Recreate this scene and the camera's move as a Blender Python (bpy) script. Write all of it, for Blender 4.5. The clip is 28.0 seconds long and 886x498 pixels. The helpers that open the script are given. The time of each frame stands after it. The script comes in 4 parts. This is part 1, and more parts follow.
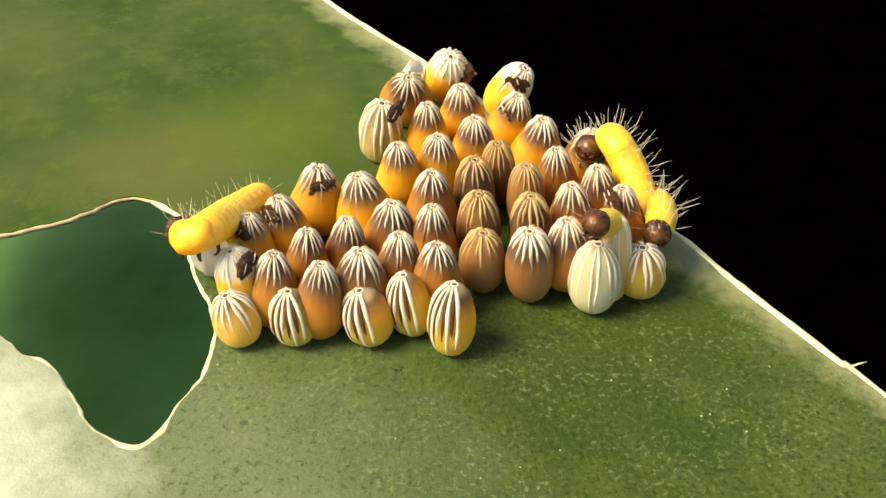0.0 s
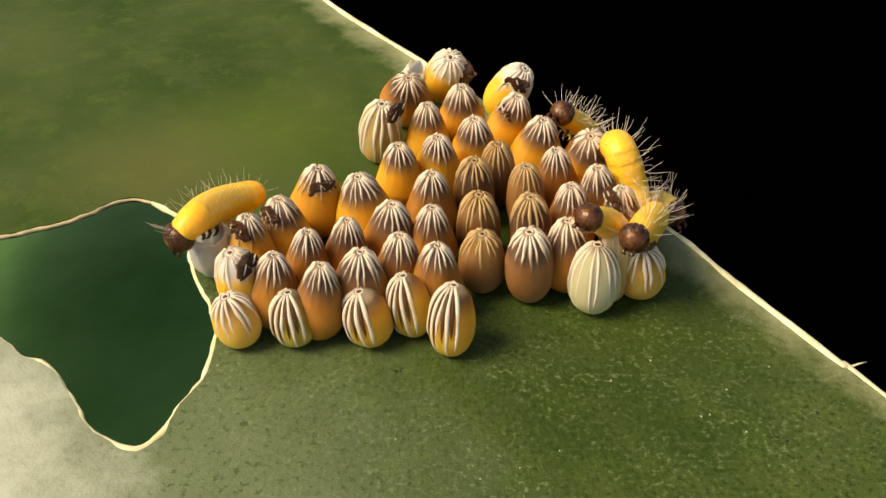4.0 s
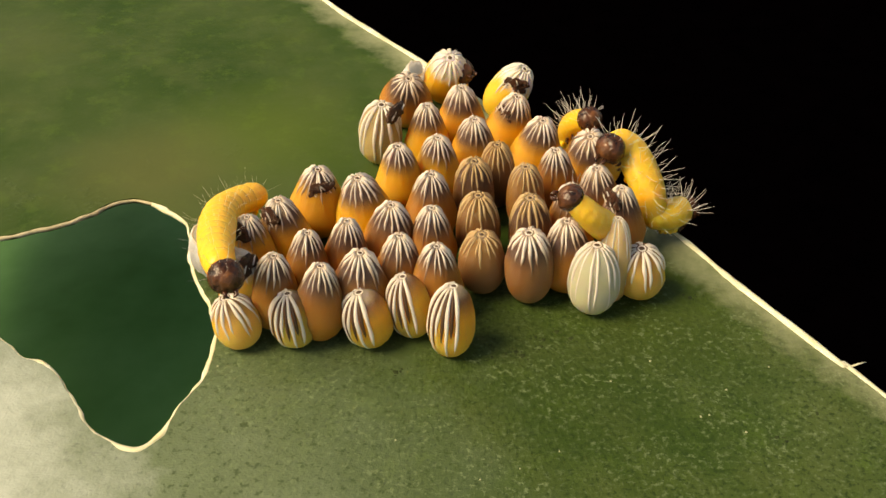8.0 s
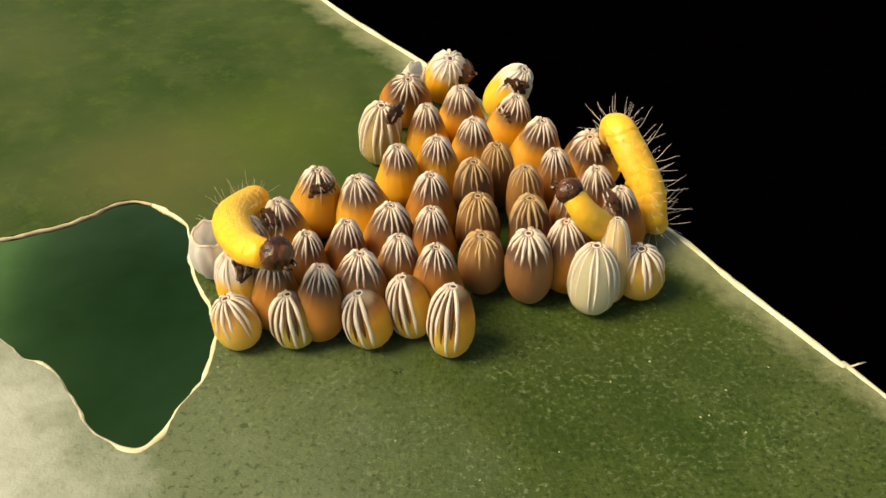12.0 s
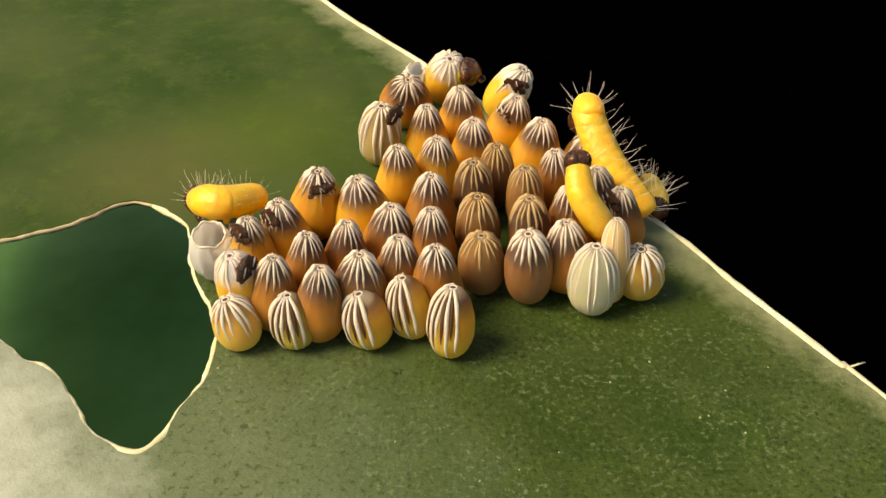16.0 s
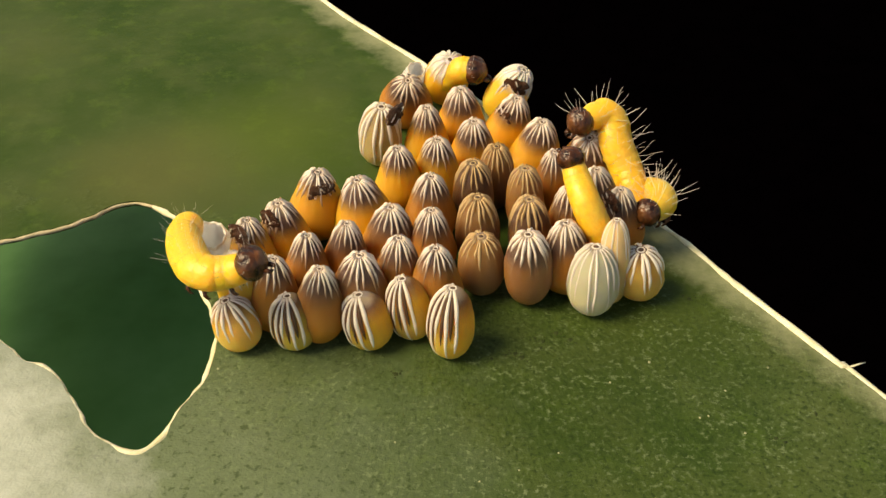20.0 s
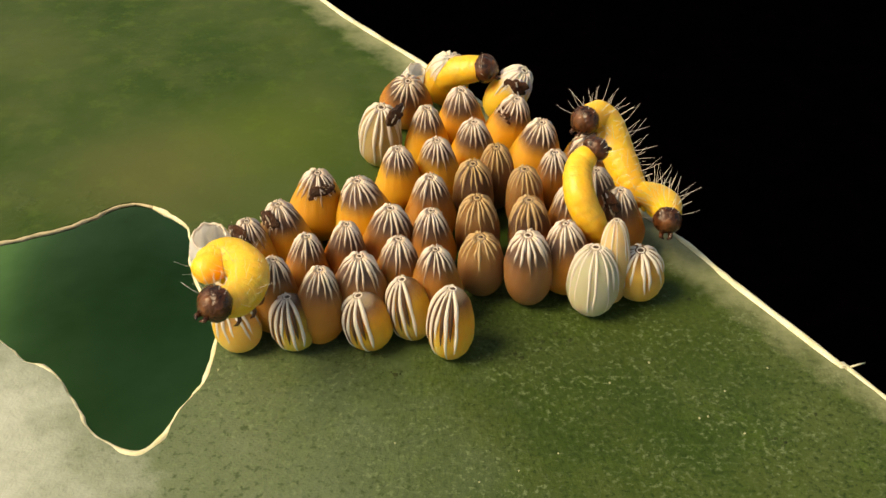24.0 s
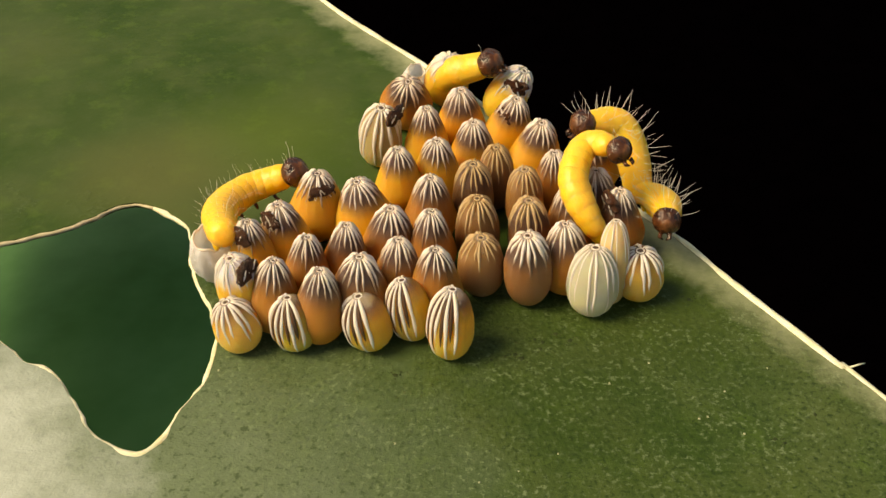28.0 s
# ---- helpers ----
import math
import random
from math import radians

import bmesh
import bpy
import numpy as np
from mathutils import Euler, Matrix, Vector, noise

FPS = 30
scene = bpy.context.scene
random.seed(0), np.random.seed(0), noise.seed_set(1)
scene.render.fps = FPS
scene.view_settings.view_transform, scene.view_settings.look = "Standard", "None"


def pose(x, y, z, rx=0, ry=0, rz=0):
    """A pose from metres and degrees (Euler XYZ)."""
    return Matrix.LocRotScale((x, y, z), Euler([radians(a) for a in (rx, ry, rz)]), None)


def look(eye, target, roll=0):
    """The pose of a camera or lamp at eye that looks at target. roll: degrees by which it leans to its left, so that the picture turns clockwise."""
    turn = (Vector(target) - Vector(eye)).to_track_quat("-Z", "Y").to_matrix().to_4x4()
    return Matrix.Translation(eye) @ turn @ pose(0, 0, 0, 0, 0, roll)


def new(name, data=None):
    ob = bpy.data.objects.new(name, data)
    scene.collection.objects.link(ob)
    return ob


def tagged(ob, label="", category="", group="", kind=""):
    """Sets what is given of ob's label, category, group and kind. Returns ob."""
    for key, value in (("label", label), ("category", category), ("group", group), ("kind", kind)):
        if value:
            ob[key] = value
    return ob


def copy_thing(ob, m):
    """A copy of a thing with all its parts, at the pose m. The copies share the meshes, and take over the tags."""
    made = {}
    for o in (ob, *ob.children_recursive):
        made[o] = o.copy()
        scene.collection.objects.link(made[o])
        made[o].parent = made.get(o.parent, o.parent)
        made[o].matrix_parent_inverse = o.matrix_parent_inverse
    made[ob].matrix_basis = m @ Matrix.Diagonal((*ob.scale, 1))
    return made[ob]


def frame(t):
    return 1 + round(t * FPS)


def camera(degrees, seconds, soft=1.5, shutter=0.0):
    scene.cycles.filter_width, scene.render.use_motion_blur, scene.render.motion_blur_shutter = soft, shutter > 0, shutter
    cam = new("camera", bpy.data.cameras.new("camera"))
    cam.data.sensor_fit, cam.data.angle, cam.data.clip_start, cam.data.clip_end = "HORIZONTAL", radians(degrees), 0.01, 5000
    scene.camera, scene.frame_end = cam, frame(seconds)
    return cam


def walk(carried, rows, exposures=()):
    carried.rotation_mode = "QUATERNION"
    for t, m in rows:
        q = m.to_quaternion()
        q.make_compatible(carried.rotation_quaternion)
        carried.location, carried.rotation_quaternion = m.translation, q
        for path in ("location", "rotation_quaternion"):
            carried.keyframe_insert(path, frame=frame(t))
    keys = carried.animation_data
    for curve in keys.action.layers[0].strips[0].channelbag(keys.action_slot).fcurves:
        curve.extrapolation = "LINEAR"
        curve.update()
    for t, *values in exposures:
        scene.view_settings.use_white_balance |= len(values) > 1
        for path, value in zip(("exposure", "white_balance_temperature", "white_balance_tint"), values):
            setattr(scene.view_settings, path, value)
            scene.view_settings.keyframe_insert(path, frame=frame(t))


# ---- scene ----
MM = 0.001

# ---- camera and its slow drift ----
cam = camera(40, 28.0, soft=1.5)


def view(x, y, z, tx, ty, roll):
    return look((x * MM, y * MM, z * MM), (tx * MM, ty * MM, 0), roll)


walk(cam, [
    (0, view(-0.0846, -18.9232, 14.6915, -0.0069, -0.0524, 0.3745)),
    (11, view(0, -18.9123, 14.7759, 0, 0, 0)),
    (28, view(0.1399, -18.905, 14.9165, 0.0018, 0.073, -0.5183)),
], exposures=[(0, 0.94, 10200, 2), (0.5, 0.87, 10200, 3), (1.0, 0.66, 10200, 6), (1.5, 0.47, 10100, 8), (2.0, 0.40, 10100, 9), (12, 0.37, 10100, 9), (28, 0.31, 10100, 9)])

# ---- light: soft daylight from behind and above, open sky ----
SUN_ELEVATION, SUN_AZIMUTH = 49, -105   # degrees; azimuth from +y towards +x
world = bpy.data.worlds.new("sky")
scene.world = world
world.use_nodes = True
wn = world.node_tree.nodes
sky = wn.new("ShaderNodeTexSky")
sky.sky_type, sky.sun_disc = "NISHITA", False
sky.sun_elevation, sky.sun_rotation = radians(SUN_ELEVATION), radians(SUN_AZIMUTH)
world.node_tree.links.new(sky.outputs[0], wn["Background"].inputs["Color"])
wn["Background"].inputs["Strength"].default_value = 0.12
sun = new("sun", bpy.data.lights.new("sun", "SUN"))
sun.data.energy, sun.data.angle, sun.data.color = 4.25, radians(30), (1.0, 0.91, 0.76)
_e, _a = radians(SUN_ELEVATION), radians(SUN_AZIMUTH)
sun.matrix_world = look((math.sin(_a) * math.cos(_e), math.cos(_a) * math.cos(_e), math.sin(_e)), (0, 0, 0))


# ---- materials ----
class Mat:
    """A node material with a Principled shader and short ways to wire it."""

    def __init__(self, name, rough=0.5, spec=0.5):
        self.m = bpy.data.materials.new(name)
        self.m.use_nodes = True
        self.t = self.m.node_tree
        self.b = self.t.nodes["Principled BSDF"]
        self.b.inputs["Roughness"].default_value = rough
        self.b.inputs["Specular IOR Level"].default_value = spec

    def node(self, kind, **values):
        n = self.t.nodes.new(kind)
        for k, v in values.items():
            n.inputs[k.replace("_", " ")].default_value = v
        return n

    def link(self, a, b):
        self.t.links.new(a, b)

    def coord(self, which="Object"):
        return self.node("ShaderNodeTexCoord").outputs[which]

    def noise(self, scale, detail=4.0, rough=0.55, where=None):
        n = self.node("ShaderNodeTexNoise", Scale=scale, Detail=detail, Roughness=rough)
        self.link(where or self.coord(), n.inputs["Vector"])
        return n.outputs["Fac"]

    def ramp(self, fac, *stops):
        n = self.node("ShaderNodeValToRGB")
        el = n.color_ramp.elements
        while len(el) < len(stops):
            el.new(0.5)
        for e, (p, c) in zip(el, stops):
            e.position, e.color = p, (*c, 1) if len(c) == 3 else c
        self.link(fac, n.inputs["Fac"])
        return n.outputs["Color"]

    def mix(self, fac, a, b, mode="MIX"):
        n = self.node("ShaderNodeMix")
        n.data_type, n.blend_type = "RGBA", mode
        for value, slot in ((fac, 0), (a, 6), (b, 7)):
            if isinstance(value, (int, float)):
                n.inputs[slot].default_value = value
            elif isinstance(value, tuple):
                n.inputs[slot].default_value = (*value, 1)
            else:
                self.link(value, n.inputs[slot])
        return n.outputs[2]

    def math(self, op, a, b=0.0):
        n = self.node("ShaderNodeMath")
        n.operation = op
        for i, v in enumerate((a, b)):
            if isinstance(v, (int, float)):
                n.inputs[i].default_value = v
            else:
                self.link(v, n.inputs[i])
        return n.outputs[0]

    def color(self, c):
        if isinstance(c, tuple):
            self.b.inputs["Base Color"].default_value = (*c, 1)
        else:
            self.link(c, self.b.inputs["Base Color"])
        return self

    def bump(self, height, distance, strength=0.6):
        n = self.node("ShaderNodeBump", Strength=strength, Distance=distance)
        self.link(height, n.inputs["Height"])
        self.link(n.outputs["Normal"], self.b.inputs["Normal"])
        return self

    def soft(self, weight, radius, scale):
        self.b.inputs["Subsurface Weight"].default_value = weight
        self.b.inputs["Subsurface Radius"].default_value = radius
        self.b.inputs["Subsurface Scale"].default_value = scale
        return self


def leaf_material():
    """Matt green leaf: cloudy olive and green, a grainy middle, a pale patch on the nibbled side, painted light
    fall-off, a thin light margin.
    """
    m = Mat("leaf_green", 0.6, 0.16)
    big = m.noise(200, 3)
    mid = m.noise(900, 5, 0.62)
    fine = m.noise(5200, 3, 0.6)
    grit = m.noise(10500, 3, 0.62)
    sep = m.node("ShaderNodeSeparateXYZ")
    m.link(m.coord(), sep.inputs[0])
    # grain is thick from the middle of the blade outwards and in clouds
    near = m.math("MULTIPLY", sep.outputs["Y"], -0.085 / MM)
    near = m.math("ADD", near, m.math("MULTIPLY", m.noise(480, 4, 0.65), 1.7))
    patch = m.ramp(near, (0.80, (0.04, 0.04, 0.04)), (1.25, (0.8, 0.8, 0.8)))
    base = m.ramp(big, (0.30, (0.014, 0.040, 0.003)), (0.48, (0.026, 0.055, 0.009)), (0.70, (0.047, 0.071, 0.022)))
    # mottling of the blade: fresher green flecks and dull olive clouds
    blot = m.noise(1500, 5, 0.7)
    base = m.mix(m.ramp(blot, (0.52, (0, 0, 0)), (0.66, (0.5, 0.5, 0.5))), base, (0.058, 0.105, 0.018))
    base = m.mix(m.ramp(m.noise(420, 4, 0.6), (0.50, (0, 0, 0)), (0.70, (0.5, 0.5, 0.5))), base, (0.054, 0.078, 0.018))
    base = m.mix(m.ramp(mid, (0.42, (0, 0, 0)), (0.75, (0.6, 0.6, 0.6))), base, (0.060, 0.087, 0.028))
    base = m.mix(m.math("MULTIPLY", m.ramp(fine, (0.32, (0.5, 0.5, 0.5)), (0.47, (0, 0, 0))), patch), base, (0.020, 0.042, 0.008))
    base = m.mix(m.math("MULTIPLY", m.ramp(grit, (0.36, (0.9, 0.9, 0.9)), (0.45, (0, 0, 0))), patch), base, (0.009, 0.024, 0.004))
    base = m.mix(m.math("MULTIPLY", m.ramp(grit, (0.57, (0, 0, 0)), (0.68, (0.75, 0.75, 0.75))), patch), base, (0.105, 0.148, 0.072))

    def spread(x, y, reach):
        d = m.node("ShaderNodeVectorMath")
        d.operation = "DISTANCE"
        m.link(m.coord(), d.inputs[0])
        d.inputs[1].default_value = (x * MM, y * MM, 0)
        return m.math("ADD", m.math("MULTIPLY", d.outputs["Value"], 1 / (reach * MM)), m.math("MULTIPLY", m.math("SUBTRACT", mid, 0.5), 0.6))

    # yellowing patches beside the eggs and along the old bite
    base = m.mix(m.ramp(spread(-3.9, 4.2, 2.6), (0.2, (0.5, 0.5, 0.5)), (1.0, (0, 0, 0))), base, (0.070, 0.108, 0.014))
    base = m.mix(m.ramp(spread(-6.2, 2.6, 2.4), (0.2, (0.6, 0.6, 0.6)), (1.0, (0, 0, 0))), base, (0.090, 0.098, 0.032))
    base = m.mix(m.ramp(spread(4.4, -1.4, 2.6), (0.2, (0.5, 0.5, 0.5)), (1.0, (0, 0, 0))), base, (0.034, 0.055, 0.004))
    # broad darker patch: the dimmer right side of the light, put into the colour
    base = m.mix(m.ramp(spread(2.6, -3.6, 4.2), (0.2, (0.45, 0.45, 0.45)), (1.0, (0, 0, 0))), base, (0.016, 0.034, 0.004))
    # faint wide film, light's fall-off painted in; dense pale core; both with uneven borders
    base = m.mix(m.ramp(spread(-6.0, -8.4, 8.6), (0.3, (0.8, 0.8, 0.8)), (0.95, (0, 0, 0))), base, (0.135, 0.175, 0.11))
    # pale scurf: short light flecks in loose drifts on the outer blade
    scurf = m.math("MULTIPLY", m.ramp(m.noise(8200, 4, 0.7), (0.55, (0, 0, 0)), (0.63, (0.8, 0.8, 0.8))), m.ramp(m.noise(700, 3, 0.6), (0.40, (0, 0, 0)), (0.58, (1, 1, 1))))
    base = m.mix(m.math("MULTIPLY", scurf, patch), base, (0.135, 0.185, 0.095))
    pits = m.math("MULTIPLY", m.ramp(m.noise(6800, 4, 0.7), (0.37, (0.7, 0.7, 0.7)), (0.44, (0, 0, 0))), patch)
    base = m.mix(pits, base, (0.016, 0.034, 0.006))
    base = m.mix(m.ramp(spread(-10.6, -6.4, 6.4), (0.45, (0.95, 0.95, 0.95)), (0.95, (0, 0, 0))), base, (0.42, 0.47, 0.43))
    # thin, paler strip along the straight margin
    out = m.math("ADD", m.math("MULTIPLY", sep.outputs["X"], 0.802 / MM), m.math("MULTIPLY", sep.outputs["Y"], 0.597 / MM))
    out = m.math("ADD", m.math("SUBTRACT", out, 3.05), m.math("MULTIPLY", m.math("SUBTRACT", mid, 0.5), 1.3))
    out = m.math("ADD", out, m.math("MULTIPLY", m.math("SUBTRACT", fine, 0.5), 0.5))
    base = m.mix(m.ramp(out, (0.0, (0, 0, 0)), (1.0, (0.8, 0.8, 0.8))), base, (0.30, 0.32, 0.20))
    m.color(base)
    relief = m.math("ADD", m.math("MULTIPLY", mid, 0.5), m.math("MULTIPLY", m.math("ADD", m.math("MULTIPLY", fine, 0.6), grit), m.math("MULTIPLY", patch, 0.7)))
    m.bump(relief, 0.00008, 0.5)
    return m.m


def plain(name, c1, c2, scale, rough=0.5, spec=0.4, bump=0.0, sss=0.0, radius=(1, 0.5, 0.2), depth=0.0003):
    m = Mat(name, rough, spec)
    n = m.noise(scale, 4, 0.6)
    m.color(m.ramp(n, (0.3, c1), (0.7, c2)))
    if bump:
        m.bump(n, bump)
    if sss:
        m.soft(sss, radius, depth)
    return m.m


def shell_material(name, low, high, top, border=0.55, spread=0.25, sss=0.75, crown=(0.36, 0.29, 0.23), depth=0.00055, dense=False):
    """Egg shell: body colour below, the darker cap where the grown caterpillar shows through above."""
    m = Mat(name, 0.38, 0.45)
    sep = m.node("ShaderNodeSeparateXYZ")
    m.link(m.coord("Generated"), sep.inputs[0])
    info = m.node("ShaderNodeObjectInfo").outputs["Random"]
    n = m.noise(2600, 3)
    h = m.math("ADD", sep.outputs["Z"], m.math("MULTIPLY", m.math("SUBTRACT", n, 0.5), 0.30))
    h = m.math("ADD", h, m.math("MULTIPLY", m.math("SUBTRACT", info, 0.5), 0.16))
    skin = m.ramp(h, (0.0, low), (border - spread, high), (border + spread * 0.4, top), (0.96, top), (1.0, crown))
    # each egg a little darker or warmer than the next, with faint blotches
    skin = m.mix(1.0, skin, m.ramp(info, (0.0, (0.80, 0.74, 0.70)), (0.5, (1, 0.98, 0.95)), (1.0, (1.0, 0.88, 0.78))), "MULTIPLY")
    skin = m.mix(m.ramp(m.noise(1500, 4, 0.65), (0.50, (0, 0, 0)), (0.75, (0.35, 0.35, 0.35))), skin, m.mix(0.5, skin, (0.30, 0.13, 0.05)))
    m.color(skin)
    m.bump(m.noise(7000, 4, 0.65), 0.00005, 0.5)
    m.soft(sss, (1.0, 0.66, 0.20), depth)
    if dense:
        m.link(m.ramp(h, (border - spread, (sss, sss, sss)), (border + spread * 0.4, (0.3, 0.3, 0.3))), m.b.inputs["Subsurface Weight"])
    return m.m


M_LEAF = leaf_material()
# pale margin, made paler still to carry the back-lit glow in its colour
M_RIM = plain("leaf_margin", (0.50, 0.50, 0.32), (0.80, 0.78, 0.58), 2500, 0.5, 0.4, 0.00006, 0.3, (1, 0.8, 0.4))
M_GRAIN = plain("leaf_grain", (0.22, 0.25, 0.14), (0.34, 0.36, 0.22), 6000, 0.6, 0.3)
M_SPOT = plain("leaf_spot_dark", (0.012, 0.022, 0.006), (0.03, 0.045, 0.012), 6000, 0.7, 0.2)
M_BITE = plain("bitten_margin", (0.50, 0.47, 0.28), (0.78, 0.75, 0.56), 2200, 0.6, 0.3, 0.00008, 0.3, (1, 0.8, 0.4))
M_BROWN_RIM = plain("bitten_margin_fresh", (0.30, 0.26, 0.15), (0.60, 0.53, 0.37), 3000, 0.7, 0.2, 0.0001)
M_LOWER = plain("shaded_leaf", (0.085, 0.28, 0.06), (0.19, 0.46, 0.15), 260, 0.6, 0.2)
# sheet added behind the leaf; background darkness is put into its near-black colour
M_BACKDROP = plain("backdrop_black", (0.0002, 0.0001, 0.00015), (0.0004, 0.0002, 0.0003), 40, 1.0, 0.0)
SHELLS = {
    "hatch": shell_material("shell_hatching", (0.82, 0.48, 0.06), (0.75, 0.40, 0.045), (0.088, 0.048, 0.043), 0.80, 0.13, dense=True),
    "dark": shell_material("shell_dark_cap", (0.54, 0.245, 0.036), (0.43, 0.18, 0.028), (0.080, 0.044, 0.040), 0.785, 0.15, dense=True),
    "tan": shell_material("shell_tan", (0.32, 0.165, 0.066), (0.30, 0.15, 0.058), (0.31, 0.165, 0.062), 0.7),
    "tan_dark": shell_material("shell_tan_dark", (0.34, 0.175, 0.078), (0.29, 0.142, 0.06), (0.10, 0.052, 0.038), 0.76, 0.10, dense=True),
    "tan_dull": shell_material("shell_tan_dull", (0.30, 0.16, 0.066), (0.27, 0.14, 0.056), (0.10, 0.048, 0.028), 0.70, 0.2),
    "amber": shell_material("shell_amber", (0.97, 0.56, 0.12), (0.92, 0.43, 0.05), (0.09, 0.035, 0.018), 0.88, 0.18, 1.0, depth=0.0014),
    "amber_cap": shell_material("shell_amber_tan", (0.94, 0.62, 0.16), (0.90, 0.52, 0.11), (0.17, 0.07, 0.03), 0.84, 0.2, 1.0, depth=0.0008),
    "pale": shell_material("shell_pale", (0.66, 0.66, 0.48), (0.56, 0.57, 0.40), (0.50, 0.50, 0.36), 0.7),
    "ivory": shell_material("shell_ivory", (0.84, 0.66, 0.30), (0.74, 0.56, 0.26), (0.50, 0.36, 0.17), 0.7, sss=0.9),
    "pale_cap": shell_material("shell_split", (0.95, 0.62, 0.08), (0.92, 0.54, 0.07), (0.92, 0.88, 0.82), 0.78, 0.10),
    "cream": shell_material("shell_cream", (0.82, 0.50, 0.18), (0.82, 0.52, 0.20), (0.84, 0.60, 0.32), 0.7),
    "empty": plain("shell_empty", (0.86, 0.87, 0.88), (0.95, 0.96, 0.97), 3000, 0.35, 0.5, 0.00004, 0.7, (1, 0.95, 0.85)),
}
M_RIB = plain("rib_cream", (0.66, 0.56, 0.47), (0.96, 0.91, 0.85), 3600, 0.34, 0.6, 0.00003, 0.25, (1, 0.8, 0.5), 0.00008)


def cap_rib_material():
    """Ribs of a cap: chalky cream near the crown, fading into the brown skin where they run out."""
    m = Mat("rib_cap", 0.36, 0.5)
    sep = m.node("ShaderNodeSeparateXYZ")
    m.link(m.coord(), sep.inputs[0])
    n = m.noise(9, 4, 0.6)
    info = m.node("ShaderNodeObjectInfo").outputs["Random"]
    h = m.math("ADD", sep.outputs["Z"], m.math("MULTIPLY", m.math("SUBTRACT", n, 0.5), 0.16))
    h = m.math("ADD", h, m.math("MULTIPLY", m.math("SUBTRACT", info, 0.5), 0.10))
    c = m.ramp(h, (0.68, (0.20, 0.105, 0.06)), (0.78, (0.46, 0.35, 0.28)), (0.86, (0.80, 0.72, 0.66)), (1.0, (0.72, 0.65, 0.60)))
    m.color(m.mix(m.ramp(n, (0.35, (0.45, 0.45, 0.45)), (0.6, (0, 0, 0))), c, (0.42, 0.30, 0.21)))
    m.bump(n, 0.00003)
    m.soft(0.2, (1, 0.7, 0.4), 0.00006)
    return m.m


M_RIB_CAP = cap_rib_material()
M_RIB_TAN = plain("rib_tan", (0.42, 0.27, 0.125), (0.68, 0.50, 0.30), 6000, 0.45, 0.45, 0.00002, 0.25, (1, 0.8, 0.5), 0.00008)
M_CLEFT = plain("cleft_brown", (0.045, 0.02, 0.01), (0.10, 0.045, 0.02), 5000, 0.5)
M_PORE = plain("pore_dark", (0.05, 0.03, 0.02), (0.10, 0.06, 0.04), 8000, 0.5)
M_LARVA = plain("larva_yellow", (1.0, 0.455, 0.045), (1.0, 0.53, 0.075), 6500, 0.38, 0.45, 0.00004, 0.85, (1.0, 0.6, 0.15), 0.0003)
M_HEAD = plain("head_brown", (0.008, 0.003, 0.002), (0.12, 0.040, 0.015), 5200, 0.22, 0.45, 0.00012)
M_SKIN = plain("face_brown", (0.035, 0.013, 0.006), (0.16, 0.060, 0.021), 6500, 0.26, 0.45, 0.00006)
M_BRISTLE = plain("bristle_pale", (0.60, 0.57, 0.53), (0.82, 0.79, 0.75), 9000, 0.4)


# ---- small builders ----
def finish(name, bm, material, parent=None, label="", smooth=True):
    me = bpy.data.meshes.new(name)
    bm.to_mesh(me)
    bm.free()
    if smooth:
        me.shade_smooth()
    me.materials.append(material)
    ob = new(name, me)
    if parent:
        ob.parent = parent
    if label:
        tagged(ob, label)
    return ob


def part(name, bm, material, parent, label=""):
    return finish(name, bm, material, parent, label)


def tube(bm, points, radii, sides=6, closed=False):
    """Adds a tube along points with one radius a point."""
    pts = [Vector(p) for p in points]
    n, rings, side = len(pts), [], None
    for i, p in enumerate(pts):
        a, b = (pts[i - 1], pts[(i + 1) % n]) if closed else (pts[max(i - 1, 0)], pts[min(i + 1, n - 1)])
        d = (b - a).normalized()
        if side is None:
            side = d.orthogonal().normalized()
        side = (side - d * side.dot(d)).normalized()
        up = d.cross(side)
        r = radii[i] if hasattr(radii, "__len__") else radii
        rings.append([bm.verts.new(p + (side * math.cos(k * math.tau / sides) + up * math.sin(k * math.tau / sides)) * r) for k in range(sides)])
    for i in range(n if closed else n - 1):
        A, B = rings[i], rings[(i + 1) % n]
        for k in range(sides):
            bm.faces.new((A[k], A[(k + 1) % sides], B[(k + 1) % sides], B[k]))
    if not closed:
        bm.faces.new(list(reversed(rings[0])))
        bm.faces.new(rings[-1])
    return bm


def smooth_line(points, steps=5, closed=False):
    """Catmull-Rom line through points."""
    pts = [Vector((*p, 0)) if len(p) == 2 else Vector(p) for p in points]
    n, out = len(pts), []
    for i in range(n if closed else n - 1):
        q = [pts[(i + k) % n] if closed else pts[min(max(i + k, 0), n - 1)] for k in (-1, 0, 1, 2)]
        for s in range(steps):
            u = s / steps
            out.append(0.5 * ((2 * q[1]) + (q[2] - q[0]) * u + (2 * q[0] - 5 * q[1] + 4 * q[2] - q[3]) * u * u + (3 * q[1] - q[0] - 3 * q[2] + q[3]) * u ** 3))
    if not closed:
        out.append(pts[-1])
    return out


